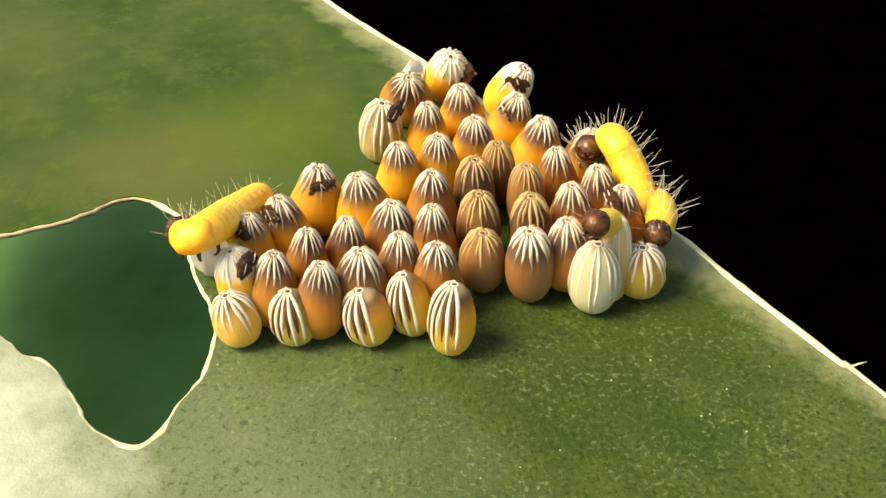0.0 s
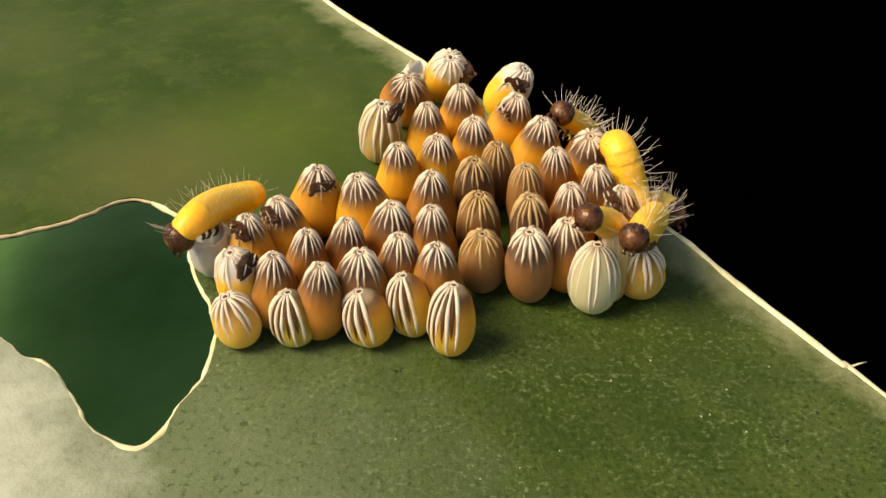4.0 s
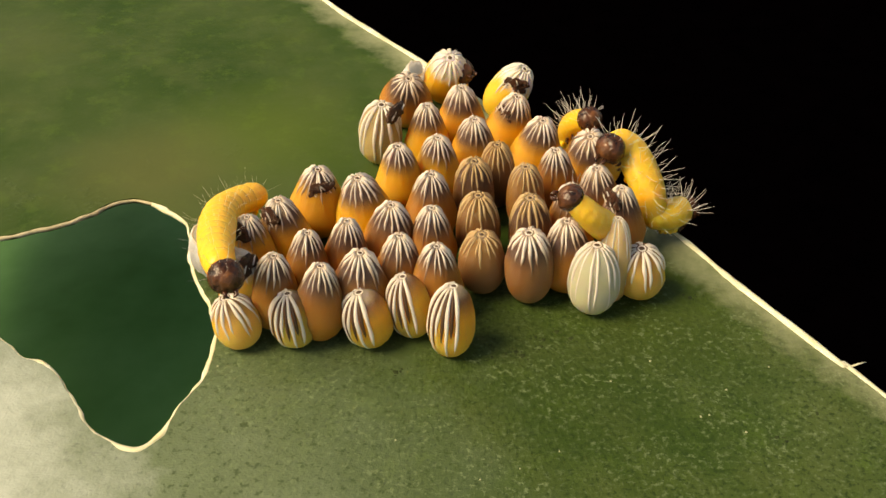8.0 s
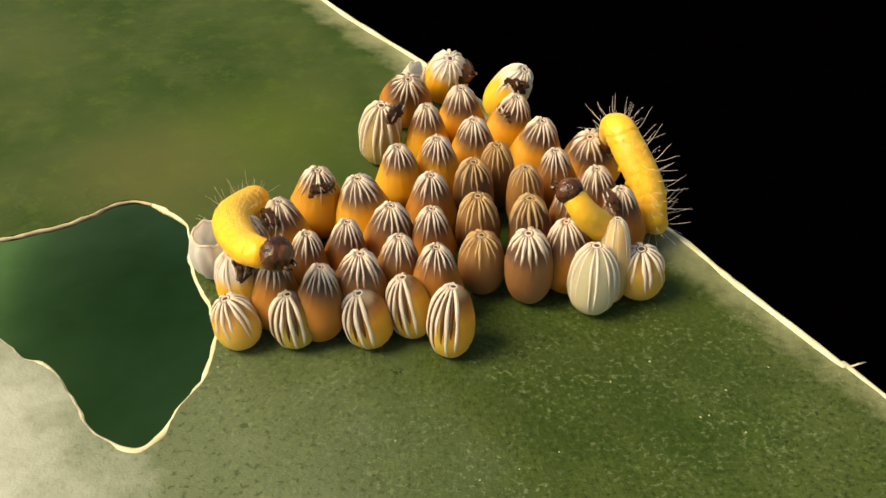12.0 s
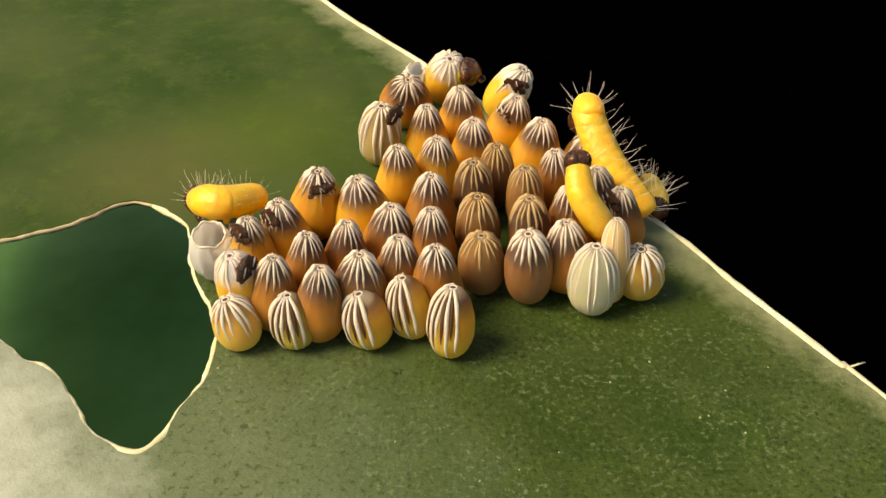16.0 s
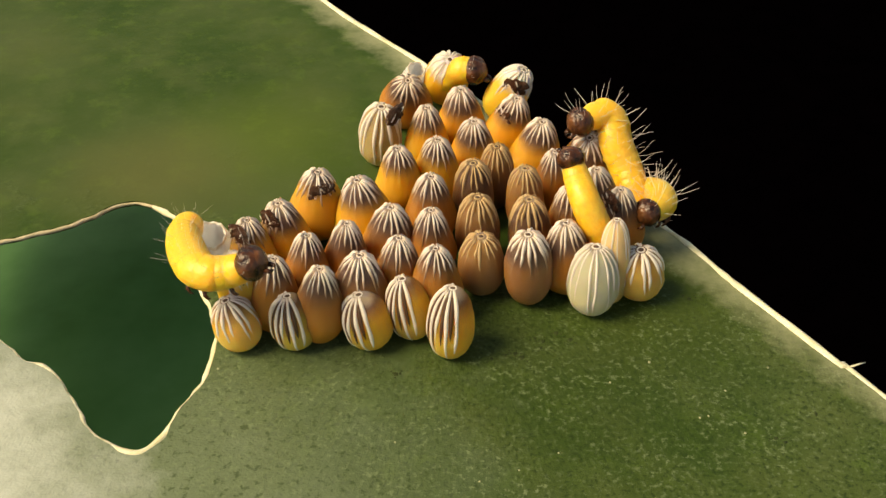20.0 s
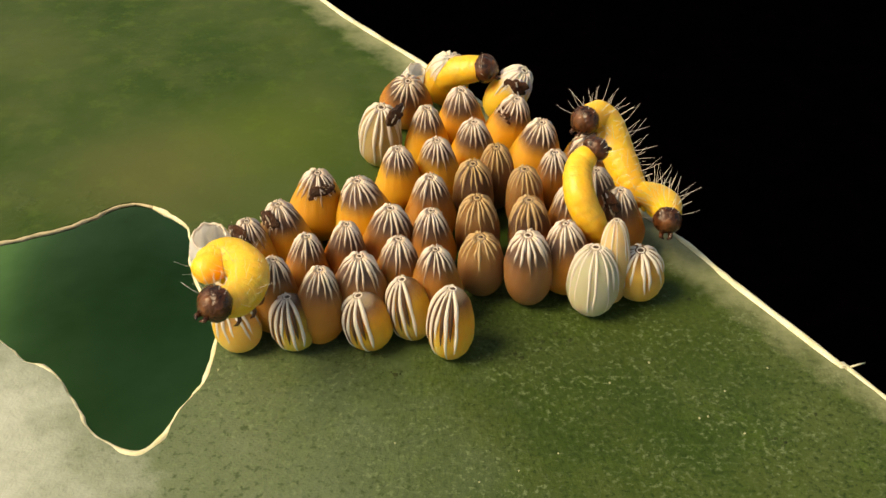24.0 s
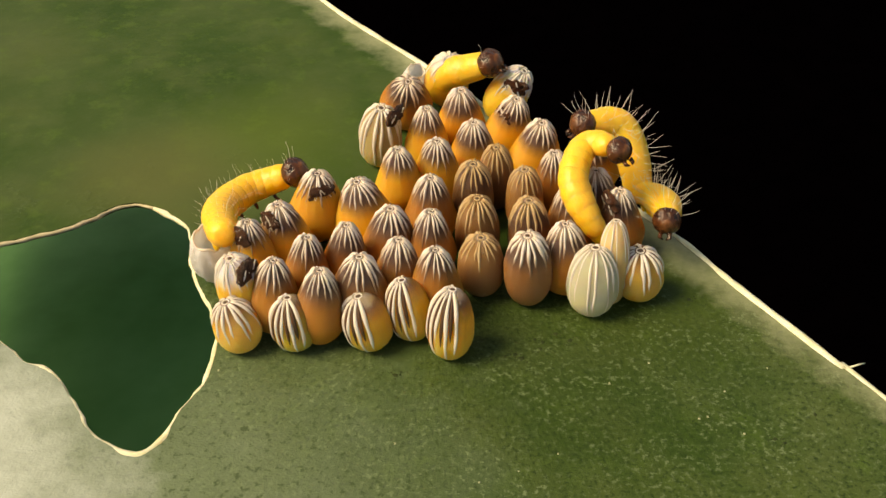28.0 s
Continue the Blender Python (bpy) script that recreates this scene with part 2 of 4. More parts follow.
def blob(bm, centre, size, u=14, v=10, rough=0.0, m=None):
    """Adds a rounded lump with an uneven skin."""
    got = bmesh.ops.create_uvsphere(bm, u_segments=u, v_segments=v, radius=1.0)["verts"]
    for w in got:
        k = 1 + rough * noise.noise(w.co * 2.3 + Vector(centre) * 900)
        w.co = Vector((w.co.x * size[0], w.co.y * size[1], w.co.z * size[2])) * k
        if m:
            w.co = m @ w.co
        w.co += Vector(centre)
    return got


# ---- the backdrop sheet far below and the leaf ----
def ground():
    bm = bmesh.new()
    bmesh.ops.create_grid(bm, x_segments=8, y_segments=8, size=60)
    ob = finish("ground", bm, M_BACKDROP)
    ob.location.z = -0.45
    tagged(ob, "near-black backdrop sheet far below the leaf, darkness put into its colour", "ground", kind="structure")


EDGE = [(-3.19, 10.82), (-1.83, 9.03), (-0.54, 7.46), (1.49, 4.72), (3.72, 1.74), (4.66, 0.48), (5.11, -0.25), (5.51, -0.97), (6.31, -2.22), (7.03, -3.34), (7.48, -3.95)]
HOLE = [(-9.27, 0.29), (-8.85, 0.38), (-8.23, 0.61), (-7.72, 0.86), (-7.18, 1.24), (-6.79, 1.6), (-6.34, 1.7), (-5.82, 1.44),
        (-5.35, 1.05), (-5.12, 0.72), (-4.97, 0.02), (-4.77, -0.78), (-4.49, -1.37), (-4.22, -2.01), (-4.08, -2.63), (-4.1, -3.36),
        (-4.26, -3.93), (-4.5, -4.53), (-4.65, -4.98), (-4.88, -5.26), (-5.09, -5.33), (-5.45, -5.17), (-5.95, -4.79), (-6.27, -4.26),
        (-6.58, -3.79), (-7.0, -3.29), (-7.43, -3.15), (-7.98, -2.63), (-8.63, -2.01), (-9.14, -0.86)]
FAR_SIDE = [(12, -11.5), (14, -18), (12, -27), (5, -35), (-4, -36), (-11.5, -29), (-16.5, -20), (-18.4, -8), (-19, 2), (-19.2, 12), (-17.5, 19), (-12, 22), (-7, 16.5)]
SPOTS = [(0.86, -3.12), (1.11, -3.03), (1.29, -2.99), (1.41, -3.09), (1.81, -2.66), (1.67, -2.58), (2.06, -2.45), (1.76, -2.84), (6.28, -4.49), (5.49, -5.04), (5.63, -5.13), (-0.83, -3.51), (4.62, -1.50), (2.30, -2.63)]
GRAINS = [(4.86, -3.93), (4.47, -4.53), (5.01, -4.92), (2.90, -3.72), (4.32, -4.57), (1.89, -5.35), (0.59, -5.95), (1.23, -5.72), (3.65, -3.22), (-3.95, -3.36), (-0.78, -5.11), (5.71, -3.36)]
LEAF_THICK = 0.13


def leaf():
    thing = tagged(new("leaf"), "broad matt green leaf with a nibbled hole and pale margin", "leaf")
    outer = [p * MM for p in smooth_line(EDGE + FAR_SIDE, 6, True)]
    inner = [p * MM for p in smooth_line(HOLE, 5, True)]
    for i, p in enumerate(inner):
        p += Vector((noise.noise(p * 2600), noise.noise(p * 2600 + Vector((7, 0, 0))), 0)) * 0.07 * MM
    bm = bmesh.new()
    loops = []
    for line in (outer, inner):
        vs = [bm.verts.new(p) for p in line]
        for a, b in zip(vs, vs[1:] + vs[:1]):
            bm.edges.new((a, b))
        loops.append(vs)
    bmesh.ops.triangle_fill(bm, edges=bm.edges[:], use_beauty=True)
    for f in bm.faces:
        if f.normal.z < 0:
            f.normal_flip()
    top = bm.faces[:]
    low = {v: bm.verts.new(v.co - Vector((0, 0, LEAF_THICK * MM))) for v in bm.verts[:]}
    for f in top:
        bm.faces.new([low[v] for v in reversed(f.verts)])
    for vs in loops:
        for a, b in zip(vs, vs[1:] + vs[:1]):
            bm.faces.new((a, b, low[b], low[a]))
    bmesh.ops.recalc_face_normals(bm, faces=bm.faces[:])
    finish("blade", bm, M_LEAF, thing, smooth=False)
    bm = bmesh.new()
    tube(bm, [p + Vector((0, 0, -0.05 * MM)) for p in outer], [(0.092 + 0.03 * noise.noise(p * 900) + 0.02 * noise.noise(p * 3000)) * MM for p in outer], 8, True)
    finish("margin", bm, M_RIM, thing, "thin pale leaf margin, back-lit glow put into its colour")
    # the rim of the hole: cream where it has healed, thin and brown where the bite is fresh
    fresh = [p.y > -0.4 * MM and p.x < -6.1 * MM for p in inner]
    start = next(i for i in range(len(inner)) if fresh[i] and not fresh[i - 1])
    turned = inner[start:] + inner[:start]
    cut = sum(fresh)
    for name, run, mat, thick, label in (("bitten_edge", turned[:cut + 1], M_BROWN_RIM, 0.052, "thin brownish rim of the fresh bite"),
                                         ("bitten_edge", turned[cut:] + turned[:1], M_BITE, 0.056, "cream-coloured healed rim of the hole")):
        bm = bmesh.new()
        tube(bm, [p + Vector((0, 0, -0.06 * MM)) for p in run], [(thick + 0.04 * noise.noise(p * 900) * thick / 0.056 + 0.022 * noise.noise(p * 4000)) * MM for p in run], 8)
        finish(name, bm, mat, thing, label)
    # a lone hair on the margin, dark spots and pale grains on the blade
    bm = bmesh.new()
    tube(bm, [Vector(p) * MM for p in ((7.17, -3.33, -0.02), (7.30, -3.31, 0.02), (7.45, -3.26, 0.02))], [0.02 * MM, 0.018 * MM, 0.008 * MM], 5)
    finish("leaf_hair", bm, M_BITE, thing, "single pale hair on the margin")
    rng = random.Random(4)
    for name, mat, spots in (("leaf_spot", M_SPOT, SPOTS), ("pale_grain", M_GRAIN, GRAINS)):
        for x, y in spots:
            bm = bmesh.new()
            r = rng.uniform(0.025, 0.048) if name == "leaf_spot" else rng.uniform(0.013, 0.022)
            flat = 0.06 if name == "leaf_spot" else 0.25
            blob(bm, (x * MM, y * MM, 0), (r * MM, r * 1.2 * MM, r * flat * MM), 12, 6, 0.9)
            if name == "leaf_spot":
                for k in range(6):
                    blob(bm, ((x + rng.uniform(-0.13, 0.13)) * MM, (y + rng.uniform(-0.10, 0.10)) * MM, 0), (r * 0.5 * MM, r * 0.4 * MM, r * 0.05 * MM), 8, 5, 0.9)
            finish(name, bm, mat, thing)


def lower_leaf():
    thing = tagged(new("leaf"), "shaded dark green leaf beneath the nibbled hole", "leaf")
    bm = bmesh.new()
    rim = []
    for k in range(64):
        a = k * math.tau / 64
        r = 1 + 0.05 * math.sin(3 * a)
        rim.append(Vector((-9.5 + 7.0 * r * math.cos(a), 6 + 10 * r * math.sin(a), -6.2 + 0.6 * math.cos(a))) * MM)
    mid = bm.verts.new(Vector((-9.5, 6, -5.9)) * MM)
    vs = [bm.verts.new(p) for p in rim]
    lo = [bm.verts.new(p - Vector((0, 0, 0.2 * MM))) for p in rim]
    lm = bm.verts.new(mid.co - Vector((0, 0, 0.2 * MM)))
    for i in range(64):
        j = (i + 1) % 64
        bm.faces.new((mid, vs[i], vs[j]))
        bm.faces.new((lm, lo[j], lo[i]))
        bm.faces.new((vs[i], lo[i], lo[j], vs[j]))
    part("blade", bm, M_LOWER, thing)
    bm = bmesh.new()
    tube(bm, [p - Vector((0, 0, 0.1 * MM)) for p in rim], 0.12 * MM, 6, True)
    part("margin", bm, M_LOWER, thing)


# ---- eggs ----
def profile(u, belly=0.5):
    """Half width of an egg at height u: full belly, domed crown."""
    if u < 0.38:
        return belly * math.sqrt(max(0, 1 - ((u - 0.38) / 0.40) ** 2))
    if belly > 0.6:   # a crowded egg is a blunt cone, widest where its neighbours press on it
        return belly * max(0, 1 - ((u - 0.38) / 0.618) ** 0.98) ** 0.48
    return belly * max(0, 1 - ((u - 0.38) / 0.622) ** 2.3) ** 0.5


BELLY = {"hatch": 0.95, "dark": 0.94, "pale_cap": 0.59, "tan": 0.6, "tan_dark": 0.57, "tan_dull": 0.6}
RIBS = {"hatch": (16, 0.68, M_RIB_CAP), "dark": (16, 0.66, M_RIB_CAP), "tan": (16, 0.66, M_RIB_TAN), "tan_dark": (16, 0.66, M_RIB_CAP), "tan_dull": (16, 0.64, M_RIB_TAN), "amber": (15, 0.08, M_RIB),
        "amber_cap": (15, 0.42, M_RIB), "pale": (15, 0.15, M_RIB), "ivory": (14, 0.12, M_RIB), "pale_cap": (16, 0.58, M_RIB), "cream": (12, 0.3, M_RIB), "empty": (12, 0.5, M_RIB)}
LABELS = {
    "hatch": "swollen golden butterfly egg with short striped cap",
    "dark": "ribbed butterfly egg with dark striped cap and amber body",
    "tan": "plain tan ribbed butterfly egg standing on the leaf",
    "tan_dark": "tan butterfly egg with faintly darkened striped cap",
    "tan_dull": "dull brown butterfly egg with tan ribs",
    "amber": "glossy amber butterfly egg with bold cream ribs",
    "amber_cap": "rounded amber butterfly egg with short cream ribs",
    "pale": "pale greenish-white ribbed butterfly egg on the leaf",
    "ivory": "ivory-yellow ribbed butterfly egg with a torn brown opening",
    "pale_cap": "hatching butterfly egg, split pale cap over yellow body",
    "cream": "split cream egg shell that a caterpillar climbs out of",
    "empty": "empty translucent white egg shell, already vacated",
}
masters = {}


def egg_master(kind, place, size):
    count, end, rib_mat = RIBS[kind]
    belly = BELLY.get(kind, 0.5)
    thing = tagged(new("butterfly_egg"), LABELS[kind], "egg", "egg cluster")
    thing.matrix_basis = place @ size
    bm = bmesh.new()
    us = [0.0, 0.02, 0.06, 0.12, 0.2, 0.3, 0.38, 0.45, 0.52, 0.59, 0.63, 0.67, 0.72, 0.76, 0.80, 0.84, 0.88, 0.91, 0.94, 0.96, 0.975, 0.985, 0.992]
    if kind == "empty":
        return empty_shell(thing)
    rings = []
    sides = count * 3
    for u in us:
        ring = []
        for k in range(sides):
            a = k * math.tau / sides
            r = profile(u, belly) * (1 + 0.018 * math.cos(count * a) * (u > end - 0.1) + 0.035 * noise.noise(Vector((math.cos(a) * 1.3, math.sin(a) * 1.3, u * 3 + count))))
            ring.append(bm.verts.new((r * math.cos(a), r * math.sin(a), u)))
        rings.append(ring)
    for A, B in zip(rings, rings[1:]):
        for k in range(sides):
            bm.faces.new((A[k], A[(k + 1) % sides], B[(k + 1) % sides], B[k]))
    bm.faces.new(list(reversed(rings[0])))
    bm.faces.new(rings[-1])
    part("shell", bm, SHELLS[kind], thing)
    # crown ring with its pore
    bm = bmesh.new()
    tube(bm, [(0.075 * math.cos(k * math.tau / 16), 0.075 * math.sin(k * math.tau / 16), 0.985) for k in range(16)], 0.020, 6, True)
    part("crown_ring", bm, rib_mat, thing)
    bm = bmesh.new()
    blob(bm, (0, 0, 0.988), (0.06, 0.06, 0.012), 10, 6)
    part("pore", bm, M_PORE, thing)
    shared = []
    for v in range(7):
        bm = bmesh.new()
        stop = end + (0.06 if belly > 0.6 else 0.10) * math.sin(v * 2.1)
        girth = {"amber": 0.031, "pale": 0.019, "ivory": 0.030, "cream": 0.018, "amber_cap": 0.026, "tan": 0.025, "tan_dull": 0.029, "pale_cap": 0.026, "tan_dark": 0.028}.get(kind, 0.0285) * (1 + 0.24 * math.sin(v * 3.7 + 1))
        line, radii = [], []
        for i in range(15):
            f = i / 14
            u = 0.985 + (stop - 0.985) * f
            wob = 0.025 * math.sin(5 * f + v * 1.9) + 0.012 * math.sin(13 * f + v)
            r = profile(u, belly) - 0.35 * girth + 0.004 * math.sin(9 * f + v)
            line.append((r * math.cos(wob), r * math.sin(wob), u))
            radii.append(girth * (0.5 + 0.9 * math.sin(math.pi * min(1, f * 0.9 + 0.12)) ** 0.8) * (1 - 0.8 * f ** 4) * (1 + 0.16 * math.sin(11 * f + v * 2.3)))
        tube(bm, line, radii, 6)
        ob = part("rib", bm, rib_mat, thing)
        shared.append(ob.data)
        bpy.data.objects.remove(ob)
    for k in range(count):
        if kind == "amber" and k * 360 / count > 215:
            continue   # smooth flank without ribs
        ob = new("rib", shared[(k * 5 + k // 3) % 7])
        ob.parent = thing
        ob.matrix_basis = pose(0, 0, 0, 0, 0, (k + 0.2 * math.sin(k * 2.7)) * 360 / count)
    if kind == "amber":
        # dark clefts between the bold ribs
        for k in range(1, 8):
            bm = bmesh.new()
            low = 0.62 - 0.42 * math.sin(math.pi * k / 8) ** 0.7
            line, radii = [], []
            for i in range(11):
                u = 0.93 + (low - 0.93) * i / 10
                line.append((profile(u) - 0.017, 0.0, u))
                radii.append(0.044 * math.sin(math.pi * (0.12 + 0.85 * i / 10)) ** 0.7)
            tube(bm, line, radii, 6)
            ob = part("cleft", bm, M_CLEFT, thing, "dark brown groove between ribs")
            ob.matrix_basis = pose(0, 0, 0, 0, 0, (k + 0.5) * 360 / count)
    return thing


def empty_shell(thing):
    """An open cup with a thin torn rim, a wrinkled wall and a hollow inside."""
    bm = bmesh.new()
    sides, rings = 36, []
    for inner, us in ((0, (0.0, 0.03, 0.1, 0.2, 0.35, 0.5, 0.62, 0.72, 0.80)), (1, (0.80, 0.66, 0.5, 0.35, 0.22))):
        for u in us:
            ring = []
            for k in range(sides):
                a = k * math.tau / sides
                tear = 0.09 * noise.noise(Vector((math.cos(a) * 2, math.sin(a) * 2, 3.0))) * (u / 0.8) ** 4
                fold = 1 + 0.05 * math.sin(9 * a + 4 * u) + 0.04 * noise.noise(Vector((math.cos(a) * 3, math.sin(a) * 3, u * 6)))
                r = (profile(u) * fold - 0.035 * inner) * (0.95 if u > 0.7 else 1)
                ring.append(bm.verts.new((r * math.cos(a), r * math.sin(a), u + tear)))
            rings.append(ring)
    for A, B in zip(rings, rings[1:]):
        for k in range(sides):
            bm.faces.new((A[k], A[(k + 1) % sides], B[(k + 1) % sides], B[k]))
    bm.faces.new(list(reversed(rings[0])))
    bm.faces.new(rings[-1])
    part("shell", bm, SHELLS["empty"], thing)
    bm = bmesh.new()
    tube(bm, [((profile(0.8) * 0.93) * math.cos(k * math.tau / 36), (profile(0.8) * 0.93) * math.sin(k * math.tau / 36),
               0.80 + 0.09 * noise.noise(Vector((math.cos(k * math.tau / 36) * 2, math.sin(k * math.tau / 36) * 2, 3.0)))) for k in range(36)], 0.026, 6, True)
    part("torn_rim", bm, M_RIB, thing, "ragged white rim of the opening")
    return thing


def egg(kind, base, tip, width, head=None):
    b, t = Vector(base) * MM, Vector(tip) * MM
    axis = t - b
    up = axis.normalized()
    side = (Vector((1, 0, 0)) - up * up.x).normalized()
    q = Matrix((side, up.cross(side), up)).transposed().to_4x4()
    turn = 96 + (base[0] * 37) % 24 - 12 if kind == "amber" else (base[0] * 311 + base[1] * 173) % 360
    place = Matrix.Translation(b) @ q @ pose(0, 0, 0, 0, 0, turn)
    size = Matrix.Diagonal((width * MM, width * MM, axis.length, 1))
    if kind in masters:
        thing = copy_thing(masters[kind], place)
        thing.matrix_basis = place @ size
    else:
        thing = egg_master(kind, place, size)
        if not head:
            masters[kind] = thing
    if head:
        bm = bmesh.new()
        back = (place @ size).inverted()
        spot = Vector(head) * MM
        foot = b + axis * ((spot - b).dot(axis) / axis.length_squared)
        face = (spot - foot).normalized().to_track_quat("Z", "Y").to_matrix()
        seat = foot + (spot - foot).normalized() * width * 0.38 * MM
        seed = Vector((base[0] * 7, base[1] * 5, 0))
        for w in blob(bm, (0, 0, 0), (1, 1, 1), 30, 16):
            ragged = 0.225 * (1 + 0.42 * noise.noise(Vector((w.co.x, w.co.y, 0)).normalized() * 2.6 + seed)) if w.co.xy.length > 1e-4 else 0.225
            lump = 0.085 * (1 + 0.9 * noise.noise(w.co * 3 + seed) + 0.7 * noise.noise(w.co * 7 + seed))
            w.co = seat + face @ (Vector((w.co.x * ragged * 1.25, w.co.y * ragged, w.co.z * lump)) * MM)
        bmesh.ops.transform(bm, matrix=back, verts=bm.verts[:])
        for k in range(6):
            a = k * 2.1 + base[0]
            p, d = Vector((math.cos(a) * 0.17, math.sin(a) * 0.13, 0.08)), Vector((math.sin(a * 3) * 0.06, 0.09, 0.01))
            shred = bmesh.new()
            tube(shred, [seat + face @ (p + d * f) * MM for f in (-1, -0.3, 0.4, 1)], [0.008 * MM, 0.018 * MM, 0.016 * MM, 0.006 * MM], 5)
            bmesh.ops.transform(shred, matrix=back, verts=shred.verts[:])
            part("shell_shred", shred, M_RIB, thing, "torn cream strip of shell")
        part("emerging_head", bm, M_HEAD, thing, "dark brown caterpillar head biting through the shell")
    return thing


# ---- caterpillars ----
SEGMENTS = 14
RADIUS = 0.37
seg_mesh, bristle_mesh = {}, []


def bristle_shapes():
    for v in range(5):
        bm = bmesh.new()
        L, thick = ((0.52, 0.0042), (0.38, 0.0040), (0.24, 0.0036), (0.34, 0.0022), (0.22, 0.0020))[v]
        L *= MM
        tube(bm, [(0.09 * L * (i / 5) ** 2 * (1 + v % 3), 0.03 * L * math.sin(i + v), L * i / 5) for i in range(6)], [thick * MM * (1 - 0.55 * i / 5) for i in range(6)], 5)
        ob = finish("bristle", bm, M_BRISTLE)
        bristle_mesh.append(ob.data)
        bpy.data.objects.remove(ob)


def larva(label, scale=1.0, bristles=True, tail=1.0, lengths=(0, 1, 1, 2), rows=5):
    """A caterpillar of rigid body rings and a head; returns the thing and its parts from tail to head."""
    rng = random.Random(len(label))
    thing = tagged(new("caterpillar"), label, "caterpillar", "newly hatched caterpillars")
    parts = []
    for i in range(SEGMENTS):
        f = i / (SEGMENTS - 1)
        r = RADIUS * scale * (0.76 + 0.30 * math.sin(math.pi * min(1, 0.15 + 0.75 * f)) + rng.uniform(-0.008, 0.008))
        r *= tail + (1 - tail) * min(1, f * 2.6)
        half = (0.42 if i < SEGMENTS - 1 else 0.30) * scale
        bm = bmesh.new()
        for w in blob(bm, (0, 0, 0), (1, 1, 1), 26, 16, 0.0, Euler((math.pi / 2, 0, 0)).to_matrix()):
            y = max(-1, min(1, w.co.y))
            flat = max(1e-4, math.sqrt(max(0.0, 1 - y * y)))
            k = r * flat ** 0.55 / flat * (1 + 0.03 * noise.noise(w.co * 2.1 + Vector((i * 3.1, scale, 0))) + 0.012 * noise.noise(w.co * 6.5 + Vector((i * 1.7, 0, scale))))
            w.co = Vector((w.co.x * k, y * half, w.co.z * k * 0.95)) * MM
        seg = part("body_ring", bm, M_LARVA, thing)
        if bristles:
            for k in range(rows):
                a = math.pi * (0.12 + 0.76 * (k + 0.5 * (i % 2)) / (rows - 0.5)) + rng.uniform(-0.28, 0.28)
                h = new("bristle", bristle_mesh[rng.choice(lengths)])
                h.parent = seg
                d = Vector((math.cos(a), rng.uniform(-0.55, 0.55), math.sin(a)))
                h.matrix_basis = Matrix.Translation(Vector((d.x * r * 0.93, 0, d.z * r * 0.88)) * MM) @ d.to_track_quat("Z", "X").to_matrix().to_4x4()
        if bristles and i == 0:   # a tuft round the tail
            for k in range(7):
                a = math.tau * k / 7 + rng.uniform(-0.3, 0.3)
                h = new("bristle", bristle_mesh[lengths[k % len(lengths)]])
                h.parent = seg
                d = Vector((0.75 * math.cos(a), -0.7, 0.75 * math.sin(a)))
                h.matrix_basis = Matrix.Translation(Vector((d.x * r * 0.7, -half * 0.8, d.z * r * 0.7)) * MM) @ d.to_track_quat("Z", "X").to_matrix().to_4x4()
        for s in (-1, 1) if bristles else ():
            if i in (SEGMENTS - 2, SEGMENTS - 4, SEGMENTS - 6):   # jointed true legs
                bm = bmesh.new()
                tube(bm, [Vector((s * x * r, 0.02 * k, -z * r)) * MM for k, (x, z) in enumerate(((0.45, 0.7), (0.62, 1.02), (0.55, 1.25), (0.40, 1.36)))], [0.05 * scale * MM, 0.04 * scale * MM, 0.03 * scale * MM, 0.008 * MM], 7)
                part("leg", bm, M_HEAD, seg, "short dark jointed leg")
            elif i in (0, 2, 4, 6):   # soft prolegs
                bm = bmesh.new()
                blob(bm, (s * 0.5 * r * MM, 0, -0.82 * r * MM), (0.08 * scale * MM, 0.08 * scale * MM, 0.13 * scale * MM), 10, 8, 0.1)
                part("proleg", bm, M_LARVA, seg)
        parts.append(seg)
    bm = bmesh.new()
    r = 0.33 * scale
    blob(bm, (-0.055 * scale * MM, 0, 0), (r * 0.88 * MM, r * 0.85 * MM, r * MM), 16, 12, 0.05)
    blob(bm, (0.055 * scale * MM, 0, 0), (r * 0.88 * MM, r * 0.85 * MM, r * MM), 16, 12, 0.05)
    head = part("head", bm, M_HEAD, thing, "glossy dark brown head capsule")
    bm = bmesh.new()
    blob(bm, (0, r * 0.50 * MM, -0.06 * r * MM), (r * 0.66 * MM, r * 0.44 * MM, r * 0.70 * MM), 18, 12, 0.06)
    part("face_plate", bm, M_SKIN, head, "lighter brown face plate")
    for s in (-1, 1):
        bm = bmesh.new()
        tube(bm, [(s * 0.08 * MM, r * 0.7 * MM, -0.16 * MM), (s * 0.09 * MM, r * 0.95 * MM, -0.22 * MM), (s * 0.03 * MM, r * 1.1 * MM, -0.24 * MM)], [0.05 * MM, 0.04 * MM, 0.012 * MM], 6)
        part("jaw", bm, M_HEAD, head)
    for k in range(6 if bristles else 3):
        a = math.pi * (0.05 + 0.9 * k / 7)
        h = new("bristle", bristle_mesh[1 + k % 2])
        h.parent = head
        d = Vector((math.cos(a), 0.5, math.sin(a)))
        h.matrix_basis = Matrix.Translation(Vector((d.x * r, 0.03, d.z * r * 0.95)) * MM) @ d.to_track_quat("Z", "X").to_matrix().to_4x4()
    parts.append(head)
    return {"thing": thing, "parts": parts, "keys": []}


